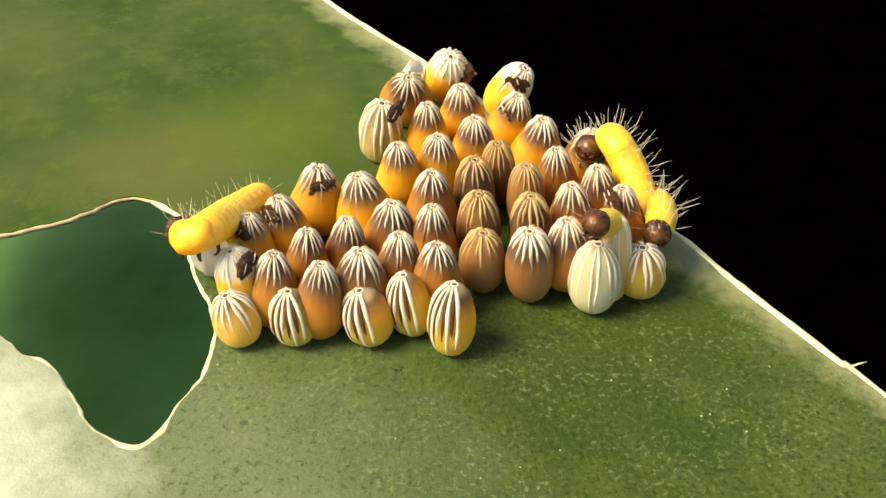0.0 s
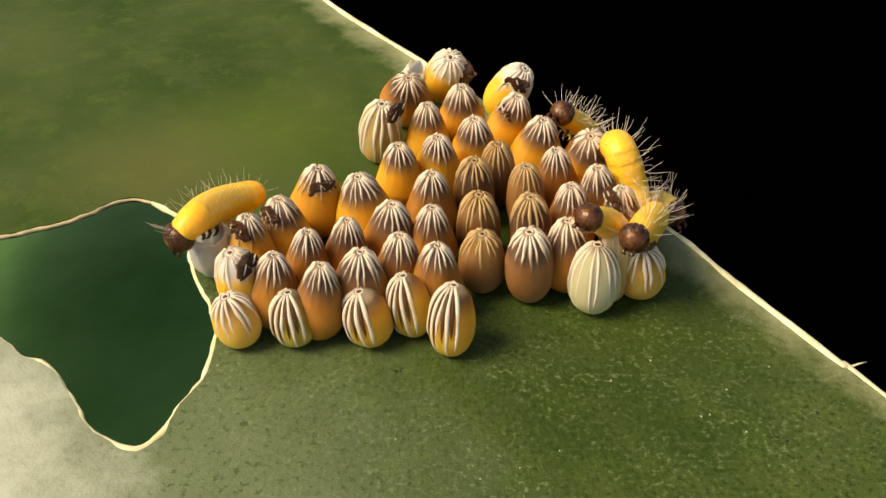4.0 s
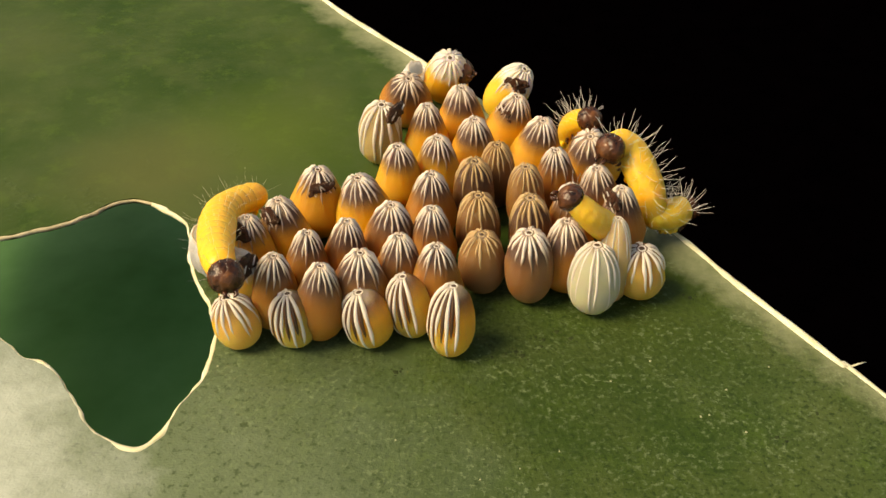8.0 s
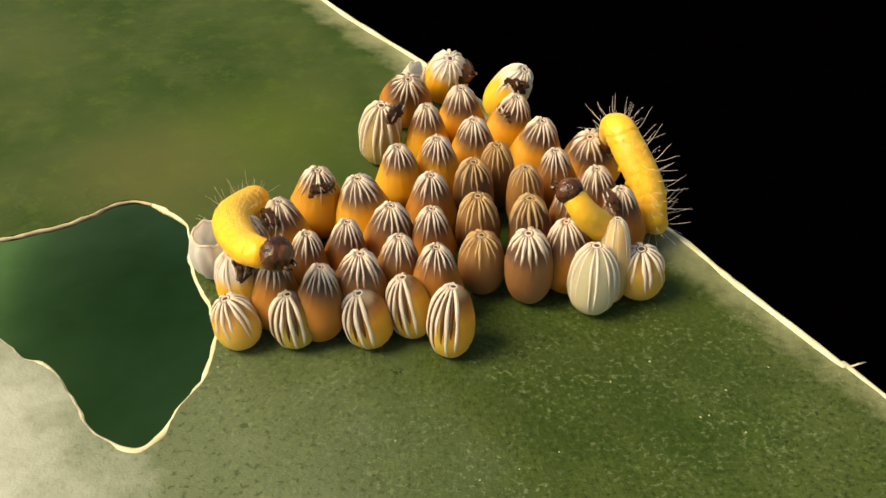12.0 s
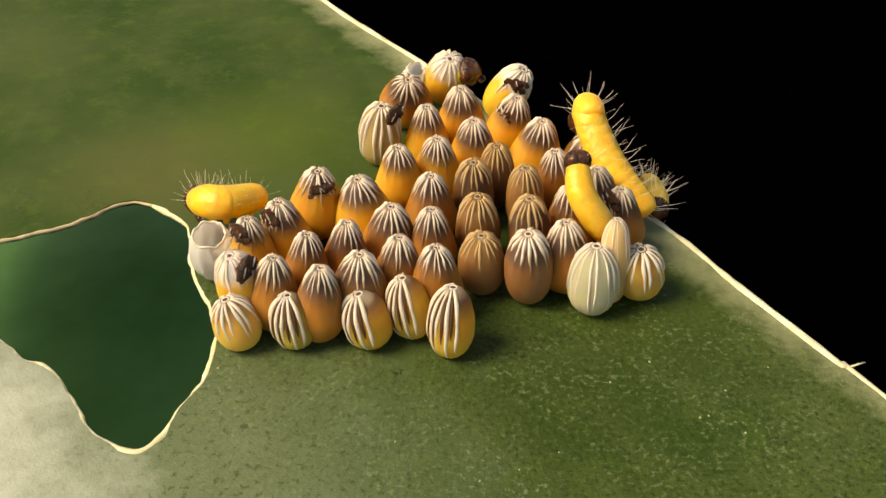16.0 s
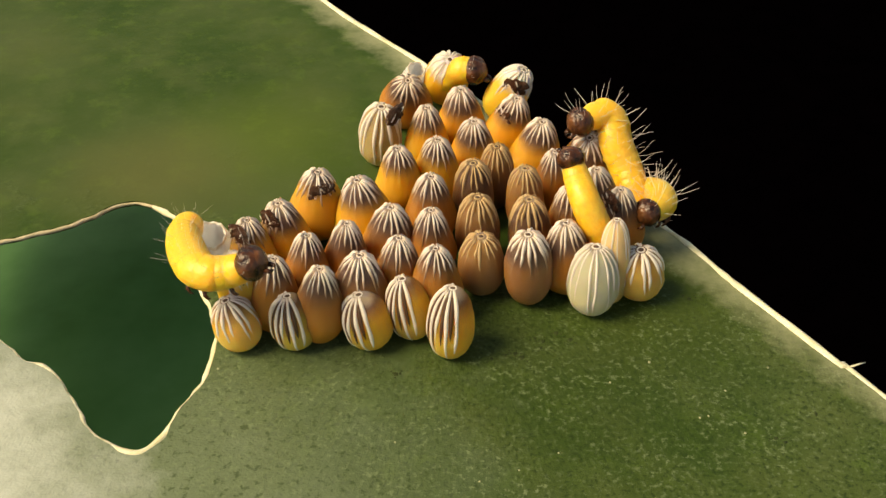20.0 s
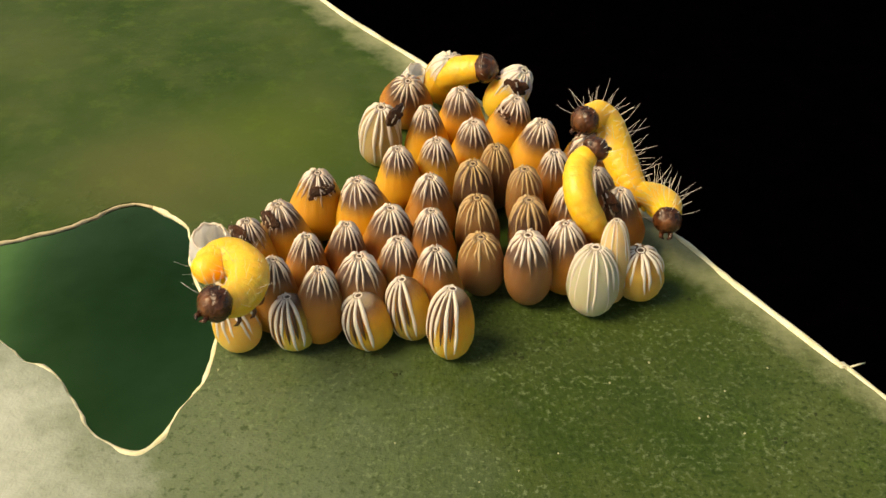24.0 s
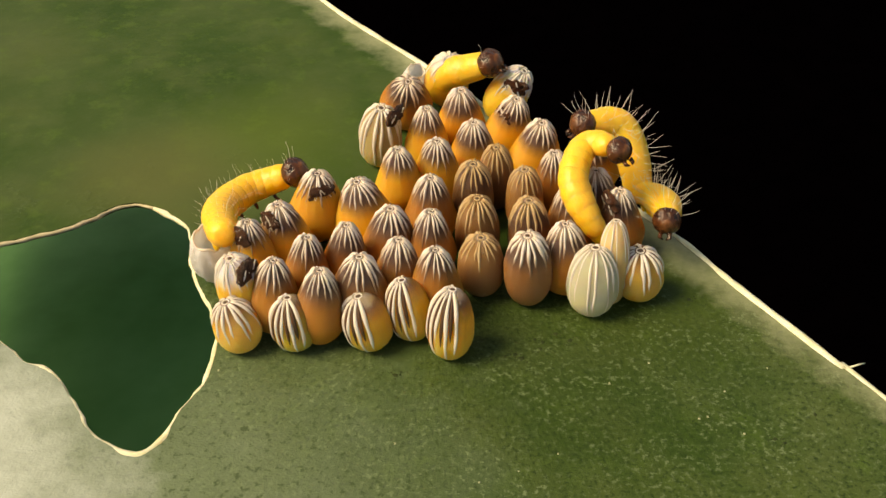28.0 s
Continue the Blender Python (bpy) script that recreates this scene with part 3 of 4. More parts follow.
def crawl(who, t, *points):
    """Notes where the caterpillar's body line runs at t seconds, tail first, in millimetres."""
    line = smooth_line(points, 6)
    lengths = [0.0]
    for a, b in zip(line, line[1:]):
        lengths.append(lengths[-1] + (b - a).length)
    nodes, count = [], len(who["parts"])
    for i in range(count):
        start = min(0.24, 0.14 * lengths[-1])
        s = lengths[-1] if i == count - 1 else start + (0.88 * lengths[-1] - start) * i / (count - 2)
        k = min(max(j for j, v in enumerate(lengths) if v <= s + 1e-9), len(line) - 2)
        gap = max(lengths[k + 1] - lengths[k], 1e-9)
        nodes.append(line[k].lerp(line[k + 1], (s - lengths[k]) / gap))
    who["keys"].append((t, nodes))


def body_rows(who, step=0.25, end=28.0):
    """Poses of the thing and of each part at even steps."""
    keys, rows, own = who["keys"], [[] for _ in who["parts"]], []
    for n in range(int(end / step) + 1):
        t = n * step
        a = max((k for k in keys if k[0] <= t), key=lambda k: k[0])
        b = min((k for k in keys if k[0] >= t), key=lambda k: k[0])
        f = 0 if a is b else (t - a[0]) / (b[0] - a[0])
        f = f * f * (3 - 2 * f) if b[0] - a[0] > 0.6 else f
        nodes = [(p.lerp(q, f)) * MM for p, q in zip(a[1], b[1])]
        mid = nodes[len(nodes) // 2]
        own.append((t, Matrix.Translation(mid)))
        for i, p in enumerate(nodes):
            d = nodes[min(i + 2, len(nodes) - 1)] - nodes[max(i - 2, 0)]
            d = d if d.length > 1e-7 else Vector((0, 1, 0))
            rows[i].append((t, Matrix.Translation(p - mid) @ d.to_track_quat("Y", "Z").to_matrix().to_4x4()))
    return own, rows


ground()
leaf()
lower_leaf()
bristle_shapes()

egg("hatch", (-2.52, 0.61, -0.00), (-2.40, 0.36, 1.64), 0.62, head=(-2.37, 0.30, 1.27))
egg("hatch", (-1.46, 0.36, 0.00), (-1.63, 0.09, 1.63), 0.64)
egg("hatch", (-2.98, -0.42, 0.00), (-3.05, -0.66, 1.64), 0.58, head=(-3.19, -0.77, 1.33))
egg("hatch", (-3.55, -0.98, -0.00), (-3.56, -1.19, 1.65), 0.51, head=(-3.70, -1.30, 1.39))
egg("dark", (-2.55, -1.49, 0.00), (-2.43, -1.65, 1.65), 0.50)
egg("dark", (-1.84, -1.12, 0.00), (-1.74, -1.30, 1.65), 0.50)
egg("dark", (-1.02, -0.61, -0.00), (-0.96, -0.81, 1.65), 0.61)
egg("dark", (-0.82, -1.58, 0.00), (-0.78, -1.74, 1.65), 0.53)
egg("dark", (-3.10, -2.19, -0.00), (-2.95, -2.32, 1.65), 0.53)
egg("dark", (-2.23, -2.49, 0.00), (-2.12, -2.60, 1.65), 0.53)
egg("dark", (-1.53, -2.09, 0.00), (-1.45, -2.23, 1.65), 0.63)
egg("pale_cap", (-3.48, -1.98, 0.00), (-3.73, -2.22, 1.62), 0.77, head=(-3.51, -2.28, 1.39))
egg("amber_cap", (-3.53, -2.73, 0.00), (-3.79, -2.77, 1.08), 0.84)
egg("amber", (-2.60, -2.74, 0.00), (-2.71, -2.71, 1.13), 0.81)
egg("amber", (-1.22, -2.71, 0.00), (-1.47, -2.69, 1.14), 0.88)
egg("amber", (-0.49, -2.48, -0.00), (-0.71, -2.45, 1.30), 0.80)
egg("amber", (0.12, -3.00, -0.00), (0.18, -2.86, 1.43), 0.83)
egg("dark", (-0.13, -1.89, -0.00), (-0.12, -2.04, 1.65), 0.55)
egg("tan", (0.73, -1.19, 0.00), (0.70, -1.33, 1.37), 0.74)
egg("tan_dark", (1.61, -1.46, 0.00), (1.53, -1.63, 1.64), 0.80)
egg("dark", (-0.22, -0.70, 0.00), (-0.21, -0.90, 1.65), 0.52)
egg("tan", (0.68, -0.29, -0.00), (0.65, -0.50, 1.65), 0.72)
egg("tan_dull", (1.70, -0.35, 0.00), (1.61, -0.56, 1.64), 0.70)
egg("dark", (-0.24, 0.45, 0.00), (-0.23, 0.20, 1.64), 0.56)
egg("tan_dull", (0.62, 0.91, 0.00), (0.59, 0.65, 1.64), 0.69)
egg("hatch", (-0.86, 1.46, 0.00), (-0.89, 1.17, 1.64), 0.54)
egg("hatch", (-0.12, 1.80, -0.00), (-0.11, 1.50, 1.63), 0.55)
egg("ivory", (-1.38, 3.19, 0.00), (-1.28, 2.87, 1.56), 0.92, head=(-1.01, 2.70, 1.47))
egg("dark", (-0.88, 4.96, 0.05), (-0.76, 4.21, 1.40), 0.64)
egg("hatch", (-0.34, 3.05, 0.00), (-0.33, 2.72, 1.63), 0.51)
egg("hatch", (0.40, 3.81, -0.00), (0.38, 3.45, 1.62), 0.58)
egg("hatch", (0.66, 2.50, -0.00), (0.63, 2.18, 1.63), 0.56)
egg("tan", (1.11, 1.54, 0.00), (1.06, 1.25, 1.63), 0.63)
egg("tan", (1.66, 0.71, 0.00), (1.58, 0.46, 1.64), 0.64)
egg("pale_cap", (0.01, 5.84, 0.05), (0.16, 5.12, 1.41), 0.87)
egg("pale_cap", (1.14, 5.01, 0.05), (1.80, 4.65, 1.40), 0.78, head=(1.62, 4.56, 1.11))
egg("hatch", (1.33, 3.50, -0.00), (1.55, 3.12, 1.60), 0.57, head=(1.31, 3.13, 1.20))
egg("hatch", (1.89, 2.50, -0.00), (2.02, 2.16, 1.62), 0.60)
egg("dark", (2.31, 1.33, 0.00), (2.20, 1.05, 1.63), 0.52)
egg("hatch", (3.14, 2.35, 0.05), (2.96, 1.78, 1.48), 0.68)
egg("dark", (3.16, 0.67, 0.00), (2.95, 0.43, 1.63), 0.53)
egg("dark", (3.49, -0.04, 0.00), (3.34, -0.26, 1.64), 0.51, head=(3.15, -0.31, 1.40))
egg("dark", (2.52, 0.04, -0.00), (2.40, -0.19, 1.64), 0.54)
egg("dark", (2.35, -1.12, 0.00), (2.23, -1.30, 1.65), 0.57)
egg("pale", (2.74, -1.82, 0.00), (2.75, -1.74, 1.45), 0.94)
egg("amber_cap", (3.69, -1.33, 0.00), (3.62, -1.43, 1.13), 0.92)
egg("cream", (3.18, -1.53, -0.00), (3.13, -1.39, 1.79), 0.59)
egg("empty", (-4.36, -0.65, 0.00), (-4.33, -1.06, 1.39), 0.87)
egg("empty", (-0.83, 5.97, 0.05), (-0.56, 5.34, 1.16), 0.53)

left_larva = larva("yellow bristly caterpillar with dark head, crawling over eggs", 0.89, True, 1.0, (3, 4, 4), 4)
crawl(left_larva, 0, (-3.55, 0.42, 0.95), (-3.97, -1.08, 1.51), (-4.29, -2.25, 1.97), (-4.79, -1.17, 1.25))
crawl(left_larva, 0.5, (-3.64, 0.50, 0.95), (-4.03, -0.86, 1.43), (-4.36, -2.14, 1.93), (-4.80, -1.18, 1.25))
crawl(left_larva, 1, (-3.61, 0.51, 0.95), (-4.09, -1.11, 1.52), (-4.31, -2.14, 1.93), (-4.72, -1.50, 1.25))
crawl(left_larva, 1.5, (-3.64, 0.43, 0.95), (-4.11, -0.85, 1.43), (-4.33, -2.03, 1.89), (-4.70, -1.44, 1.25))
crawl(left_larva, 2, (-3.75, 0.59, 0.95), (-4.13, -1.17, 1.55), (-4.32, -2.30, 2.00), (-4.70, -1.54, 1.25))
crawl(left_larva, 2.5, (-3.65, 0.59, 0.95), (-4.12, -1.10, 1.52), (-4.48, -1.87, 1.70), (-4.82, -1.44, 1.25))
crawl(left_larva, 3, (-3.64, 0.54, 0.95), (-4.10, -0.32, 1.23), (-4.45, -1.24, 1.58), (-4.96, -1.18, 1.25))
crawl(left_larva, 3.5, (-3.65, 0.49, 0.95), (-4.15, -0.05, 1.13), (-4.53, -1.05, 1.51), (-4.87, -1.21, 1.25))
crawl(left_larva, 5.5, (-3.60, 0.58, 0.95), (-4.34, -0.07, 1.15), (-4.46, -1.47, 1.68), (-4.38, -2.33, 1.70))
crawl(left_larva, 6, (-3.57, 0.55, 0.95), (-4.30, -0.11, 1.16), (-4.46, -1.46, 1.68), (-4.42, -2.33, 1.70))
crawl(left_larva, 6.5, (-3.55, 0.57, 0.95), (-4.33, -0.18, 1.19), (-4.44, -1.57, 1.72), (-4.47, -2.28, 1.70))
crawl(left_larva, 7, (-3.58, 0.52, 0.95), (-4.11, -0.06, 1.15), (-4.34, -1.70, 1.78), (-4.47, -2.43, 1.70))
crawl(left_larva, 7.5, (-3.60, 0.54, 0.95), (-4.19, -0.13, 1.17), (-4.28, -1.73, 1.79), (-4.09, -2.88, 2.00))
crawl(left_larva, 8, (-3.64, 0.48, 0.95), (-4.09, -0.65, 1.37), (-3.87, -2.57, 2.00), (-3.51, -3.69, 2.30))
crawl(left_larva, 8.5, (-3.66, 0.37, 0.99), (-3.85, -0.61, 1.36), (-3.72, -2.83, 2.00), (-3.56, -4.14, 2.30))
crawl(left_larva, 9, (-3.64, 0.42, 0.98), (-4.03, -0.53, 1.33), (-3.64, -2.32, 2.00), (-3.05, -2.22, 2.13))
crawl(left_larva, 9.5, (-3.67, 0.57, 0.95), (-4.04, -0.56, 1.34), (-3.59, -2.40, 2.00), (-2.98, -3.32, 2.30))
crawl(left_larva, 10, (-3.62, 0.42, 0.98), (-3.95, -0.56, 1.34), (-3.49, -2.30, 2.00), (-2.90, -2.74, 2.30))
crawl(left_larva, 10.5, (-3.68, 0.50, 0.95), (-4.01, -0.78, 1.43), (-3.50, -2.70, 2.00), (-2.94, -3.56, 2.30))
crawl(left_larva, 11, (-3.69, 0.51, 0.95), (-3.97, -0.99, 1.51), (-3.96, -2.78, 2.00), (-3.74, -3.96, 2.30))
crawl(left_larva, 11.5, (-3.63, 0.32, 1.02), (-4.01, -1.10, 1.55), (-3.58, -2.43, 2.00), (-3.00, -2.62, 2.30))
crawl(left_larva, 12, (-3.61, 0.32, 1.02), (-3.85, -1.09, 1.55), (-3.36, -2.52, 2.00), (-2.75, -3.07, 2.30))
crawl(left_larva, 12.5, (-3.68, 0.10, 1.10), (-3.87, -1.55, 1.73), (-3.41, -2.83, 2.00), (-2.82, -3.58, 2.30))
crawl(left_larva, 14.5, (-3.59, 0.11, 1.10), (-4.15, -0.60, 1.37), (-4.43, -1.54, 1.73), (-5.02, -1.00, 1.25))
crawl(left_larva, 15, (-3.56, 0.27, 1.05), (-3.96, 0.11, 1.10), (-4.45, 0.11, 1.10), (-4.91, 0.89, 0.60))
crawl(left_larva, 15.5, (-3.55, 0.46, 0.98), (-4.18, 0.04, 1.13), (-4.56, 0.12, 1.10), (-4.91, 0.90, 0.60))
crawl(left_larva, 16, (-3.60, 0.46, 0.98), (-4.16, 0.05, 1.13), (-4.50, 0.12, 1.10), (-4.88, 0.86, 0.61))
crawl(left_larva, 16.5, (-3.61, 0.28, 1.05), (-4.18, 0.12, 1.10), (-4.63, 0.20, 1.08), (-5.05, 0.91, 0.60))
crawl(left_larva, 17, (-3.61, 0.36, 1.02), (-4.41, 0.20, 1.08), (-4.82, -0.69, 1.41), (-4.99, -1.00, 1.25))
crawl(left_larva, 17.5, (-3.59, 0.17, 1.09), (-4.65, -0.21, 1.23), (-4.76, -1.41, 1.69), (-4.74, -1.57, 1.25))
crawl(left_larva, 18, (-3.71, -0.09, 1.19), (-4.68, -0.09, 1.19), (-4.72, -1.45, 1.70), (-4.42, -2.73, 2.00))
crawl(left_larva, 18.5, (-3.79, 0.18, 1.09), (-4.69, -0.01, 1.16), (-4.71, -1.50, 1.70), (-4.60, -2.14, 1.70), (-4.06, -3.03, 2.30))
crawl(left_larva, 19, (-4.27, -0.08, 1.19), (-4.66, 0.37, 1.02), (-4.75, -0.93, 1.51), (-4.55, -2.23, 1.70), (-3.95, -3.28, 2.30))
crawl(left_larva, 19.5, (-4.94, 0.26, 1.06), (-4.73, -1.62, 1.70), (-4.43, -2.67, 1.70), (-3.75, -3.11, 2.30))
crawl(left_larva, 20, (-4.57, -1.29, 1.65), (-4.58, -1.85, 1.70), (-4.11, -3.04, 2.00), (-3.60, -3.19, 2.05), (-3.13, -3.32, 2.35))
crawl(left_larva, 20.5, (-4.74, -2.04, 1.70), (-4.08, -3.17, 2.00), (-3.88, -2.43, 2.00), (-3.61, -1.98, 2.35))
crawl(left_larva, 21, (-4.60, -2.19, 1.70), (-4.03, -3.15, 2.00), (-3.76, -2.43, 2.05), (-3.52, -2.10, 2.35))
crawl(left_larva, 21.5, (-4.56, -2.28, 1.70), (-3.99, -3.21, 2.00), (-3.57, -2.72, 2.05), (-2.95, -3.01, 2.35))
crawl(left_larva, 23.5, (-4.10, -3.13, 2.00), (-3.49, -2.71, 2.05), (-2.93, -3.20, 2.05), (-2.51, -4.12, 2.35))
crawl(left_larva, 24, (-3.96, -3.13, 2.00), (-3.67, -2.71, 2.05), (-3.23, -3.13, 2.05), (-3.29, -3.79, 2.05), (-3.60, -4.26, 2.30))
crawl(left_larva, 24.5, (-4.14, -3.17, 2.00), (-3.58, -2.80, 2.05), (-3.13, -3.51, 2.05), (-2.78, -4.32, 2.35))
crawl(left_larva, 25, (-4.12, -3.21, 2.00), (-3.44, -3.01, 2.05), (-2.90, -2.75, 2.05), (-2.74, -2.40, 2.35))
crawl(left_larva, 25.5, (-4.16, -3.16, 2.00), (-3.57, -2.94, 2.05), (-3.58, -2.03, 2.05), (-3.84, -1.71, 2.35))
crawl(left_larva, 26, (-4.33, -2.99, 1.70), (-3.79, -3.07, 2.00), (-3.45, -2.33, 2.05), (-3.63, -1.45, 2.05), (-4.34, -0.07, 1.35))
crawl(left_larva, 26.5, (-3.93, -2.59, 1.50), (-3.74, -1.49, 1.69), (-4.14, 0.75, 0.89), (-3.64, 0.25, 1.25))
crawl(left_larva, 27, (-3.95, -2.31, 1.44), (-4.02, -0.32, 1.07), (-3.71, 0.91, 0.78), (-3.19, 0.38, 1.25))
crawl(left_larva, 27.5, (-4.01, -1.49, 1.52), (-4.29, -0.14, 1.03), (-3.74, 0.84, 0.84), (-3.04, 0.69, 1.25))
crawl(left_larva, 28, (-3.99, -1.32, 1.45), (-4.30, 0.04, 0.96), (-3.98, 0.88, 0.84), (-3.43, 1.11, 0.95), (-2.92, 0.96, 1.25))
upper_larva = larva("plump yellow caterpillar arched up beside the egg cluster", 0.88)
crawl(upper_larva, 0, (3.95, 0.05, 0.55), (3.84, 0.42, 0.95), (3.60, 0.95, 1.38), (3.34, 1.35, 1.66), (3.40, 1.92, 1.10))
crawl(upper_larva, 1, (3.95, 0.05, 0.55), (3.84, 0.42, 0.95), (3.60, 0.95, 1.38), (3.34, 1.35, 1.66), (3.40, 1.92, 1.10))
crawl(upper_larva, 1.5, (3.95, 0.05, 0.55), (3.84, 0.42, 0.95), (3.60, 0.95, 1.38), (3.34, 1.35, 1.66), (3.40, 1.92, 1.10))
crawl(upper_larva, 2, (3.88, 0.19, 0.55), (3.70, 0.60, 0.95), (3.54, 0.92, 1.38), (3.36, 1.28, 1.66), (3.40, 1.92, 1.10))
crawl(upper_larva, 2.5, (3.88, 0.19, 0.55), (3.70, 0.60, 0.95), (3.54, 0.92, 1.38), (3.36, 1.28, 1.66), (3.40, 1.92, 1.10))
crawl(upper_larva, 3.5, (3.88, 0.19, 0.55), (3.66, 0.75, 0.95), (3.52, 0.98, 1.38), (3.38, 1.25, 1.64), (3.40, 1.92, 1.10))
crawl(upper_larva, 5.5, (3.99, -0.20, 0.55), (3.88, 0.14, 1.13), (3.59, 0.63, 1.72), (3.30, 0.49, 1.90))
crawl(upper_larva, 6, (4.00, -0.13, 0.55), (3.92, 0.03, 1.13), (3.72, 0.34, 1.72), (3.42, 0.51, 1.90))
crawl(upper_larva, 6.5, (4.00, -0.13, 0.55), (3.93, 0.52, 1.13), (3.64, 0.53, 1.72), (3.37, 0.49, 1.90))
crawl(upper_larva, 7, (4.05, -0.02, 0.55), (3.93, 0.20, 1.13), (3.64, 0.53, 1.72), (3.55, 0.59, 1.90))
crawl(upper_larva, 7.5, (4.08, 0.30, 0.55), (3.93, 0.62, 1.13), (3.43, 1.07, 1.72), (2.88, 0.69, 1.90))
crawl(upper_larva, 8, (4.11, 0.30, 0.55), (3.98, 0.43, 1.13), (3.61, 0.99, 1.72), (3.21, 0.70, 1.90))
crawl(upper_larva, 8.5, (4.06, 0.30, 0.55), (3.93, 0.43, 1.13), (3.68, 1.13, 1.72), (3.63, 1.57, 1.90))
crawl(upper_larva, 9, (4.08, 0.21, 0.55), (3.92, 0.15, 1.13), (3.77, 0.68, 1.72), (3.85, 0.87, 1.78), (3.90, 1.15, 0.90))
crawl(upper_larva, 9.5, (4.01, 0.17, 0.55), (3.90, 0.04, 1.13), (3.78, 0.54, 1.72), (3.85, 0.75, 1.78), (3.88, 1.03, 0.90))
crawl(upper_larva, 10, (4.06, 0.17, 0.55), (3.98, 0.04, 1.13), (3.82, 0.56, 1.72), (3.80, 0.79, 1.78), (3.84, 1.07, 0.90))
crawl(upper_larva, 10.5, (4.04, 0.14, 0.55), (3.91, 0.32, 1.13), (3.65, 0.57, 1.72), (3.57, 0.83, 1.78), (3.58, 1.11, 0.95))
crawl(upper_larva, 11, (4.02, 0.03, 0.55), (4.04, 0.45, 0.99), (3.72, 0.92, 1.43), (3.17, 0.78, 1.87), (2.76, 0.53, 1.90))
crawl(upper_larva, 11.5, (4.16, 0.21, 0.55), (3.91, 0.82, 1.13), (3.29, 1.25, 1.72), (2.98, 1.23, 1.90))
crawl(upper_larva, 12, (4.10, 0.18, 0.55), (3.99, 0.44, 1.13), (3.62, 1.01, 1.72), (3.43, 1.44, 1.90), (3.38, 1.86, 1.35))
crawl(upper_larva, 12.5, (4.18, 0.18, 0.55), (4.09, 0.84, 0.99), (3.64, 1.01, 1.43), (2.93, 0.86, 1.87), (2.47, 0.46, 1.90))
crawl(upper_larva, 14.5, (4.16, 0.17, 0.55), (3.96, 0.18, 0.99), (3.64, 0.70, 1.43), (3.58, 1.20, 1.90), (3.53, 1.62, 1.35))
crawl(upper_larva, 15, (4.10, 0.37, 0.55), (3.63, 1.23, 1.13), (2.91, 1.88, 1.72), (2.72, 2.00, 1.85), (2.67, 2.42, 1.30))
crawl(upper_larva, 15.5, (4.04, 0.37, 0.55), (3.58, 1.13, 1.13), (2.70, 1.89, 1.72), (2.36, 1.98, 1.90), (2.31, 2.40, 1.35))
crawl(upper_larva, 16, (4.03, 0.60, 0.55), (3.36, 1.24, 1.13), (2.98, 1.89, 1.72), (2.94, 2.20, 1.90), (2.89, 2.62, 1.35))
crawl(upper_larva, 16.5, (3.95, 0.41, 0.55), (3.54, 1.04, 1.13), (3.29, 1.78, 1.72), (3.34, 2.07, 1.90), (3.29, 2.49, 1.35))
crawl(upper_larva, 17, (3.87, 0.32, 0.55), (3.73, 1.05, 0.99), (3.44, 1.82, 1.43), (3.25, 2.02, 1.87), (2.80, 1.77, 1.90))
crawl(upper_larva, 17.5, (3.79, 0.61, 0.55), (3.52, 1.85, 1.13), (3.23, 2.36, 1.72), (2.68, 1.69, 1.90))
crawl(upper_larva, 18, (3.88, 0.61, 0.55), (3.55, 1.85, 1.13), (3.27, 2.37, 1.72), (2.78, 1.88, 1.90))
crawl(upper_larva, 18.5, (3.85, 0.80, 0.55), (3.49, 1.86, 1.13), (3.37, 2.37, 1.72), (2.81, 1.70, 1.90))
crawl(upper_larva, 19, (3.76, 0.71, 0.55), (3.53, 1.80, 1.13), (3.25, 2.35, 1.72), (2.68, 1.76, 1.90))
crawl(upper_larva, 20, (3.90, 0.58, 0.55), (3.70, 1.26, 0.99), (3.48, 1.62, 1.43), (3.34, 1.99, 1.87), (2.74, 1.70, 1.90))
crawl(upper_larva, 21, (3.91, 0.90, 0.55), (3.57, 1.66, 1.13), (3.29, 2.36, 1.72), (2.81, 1.87, 1.90))
crawl(upper_larva, 23.5, (3.92, 0.85, 0.55), (3.57, 1.50, 1.13), (3.25, 2.17, 1.72), (2.86, 1.78, 1.90))
crawl(upper_larva, 25, (3.88, 1.01, 0.55), (3.58, 1.82, 1.13), (3.34, 2.13, 1.72), (2.78, 1.74, 1.90))
crawl(upper_larva, 27, (3.89, 1.02, 0.55), (3.60, 1.78, 1.13), (3.34, 2.10, 1.72), (2.80, 1.71, 1.90))
crawl(upper_larva, 28, (3.94, 1.02, 0.55), (3.85, 1.47, 1.13), (3.55, 1.89, 1.72), (2.80, 1.65, 1.90))
edge_larva = larva("yellow caterpillar with brown head at the leaf margin", 0.80, rows=3)
crawl(edge_larva, 0, (3.98, 0.73, 0.70), (4.18, 0.44, 0.80), (4.13, -0.33, 1.00), (3.95, -0.96, 1.10))
crawl(edge_larva, 0.5, (3.96, 0.64, 0.70), (4.13, 0.18, 0.80), (4.20, -0.46, 1.00), (4.23, -0.87, 1.10))
crawl(edge_larva, 1, (3.87, 0.35, 0.70), (3.97, -0.06, 0.80), (4.38, -1.12, 1.00), (4.22, -1.55, 1.10))
crawl(edge_larva, 1.5, (4.23, 0.51, 0.70), (4.31, -0.33, 0.80), (3.96, -0.81, 1.00), (3.70, -0.91, 1.10))
crawl(edge_larva, 2, (4.26, 0.55, 0.70), (4.20, -0.15, 0.80), (3.82, -0.63, 1.00), (3.46, -0.64, 1.10))
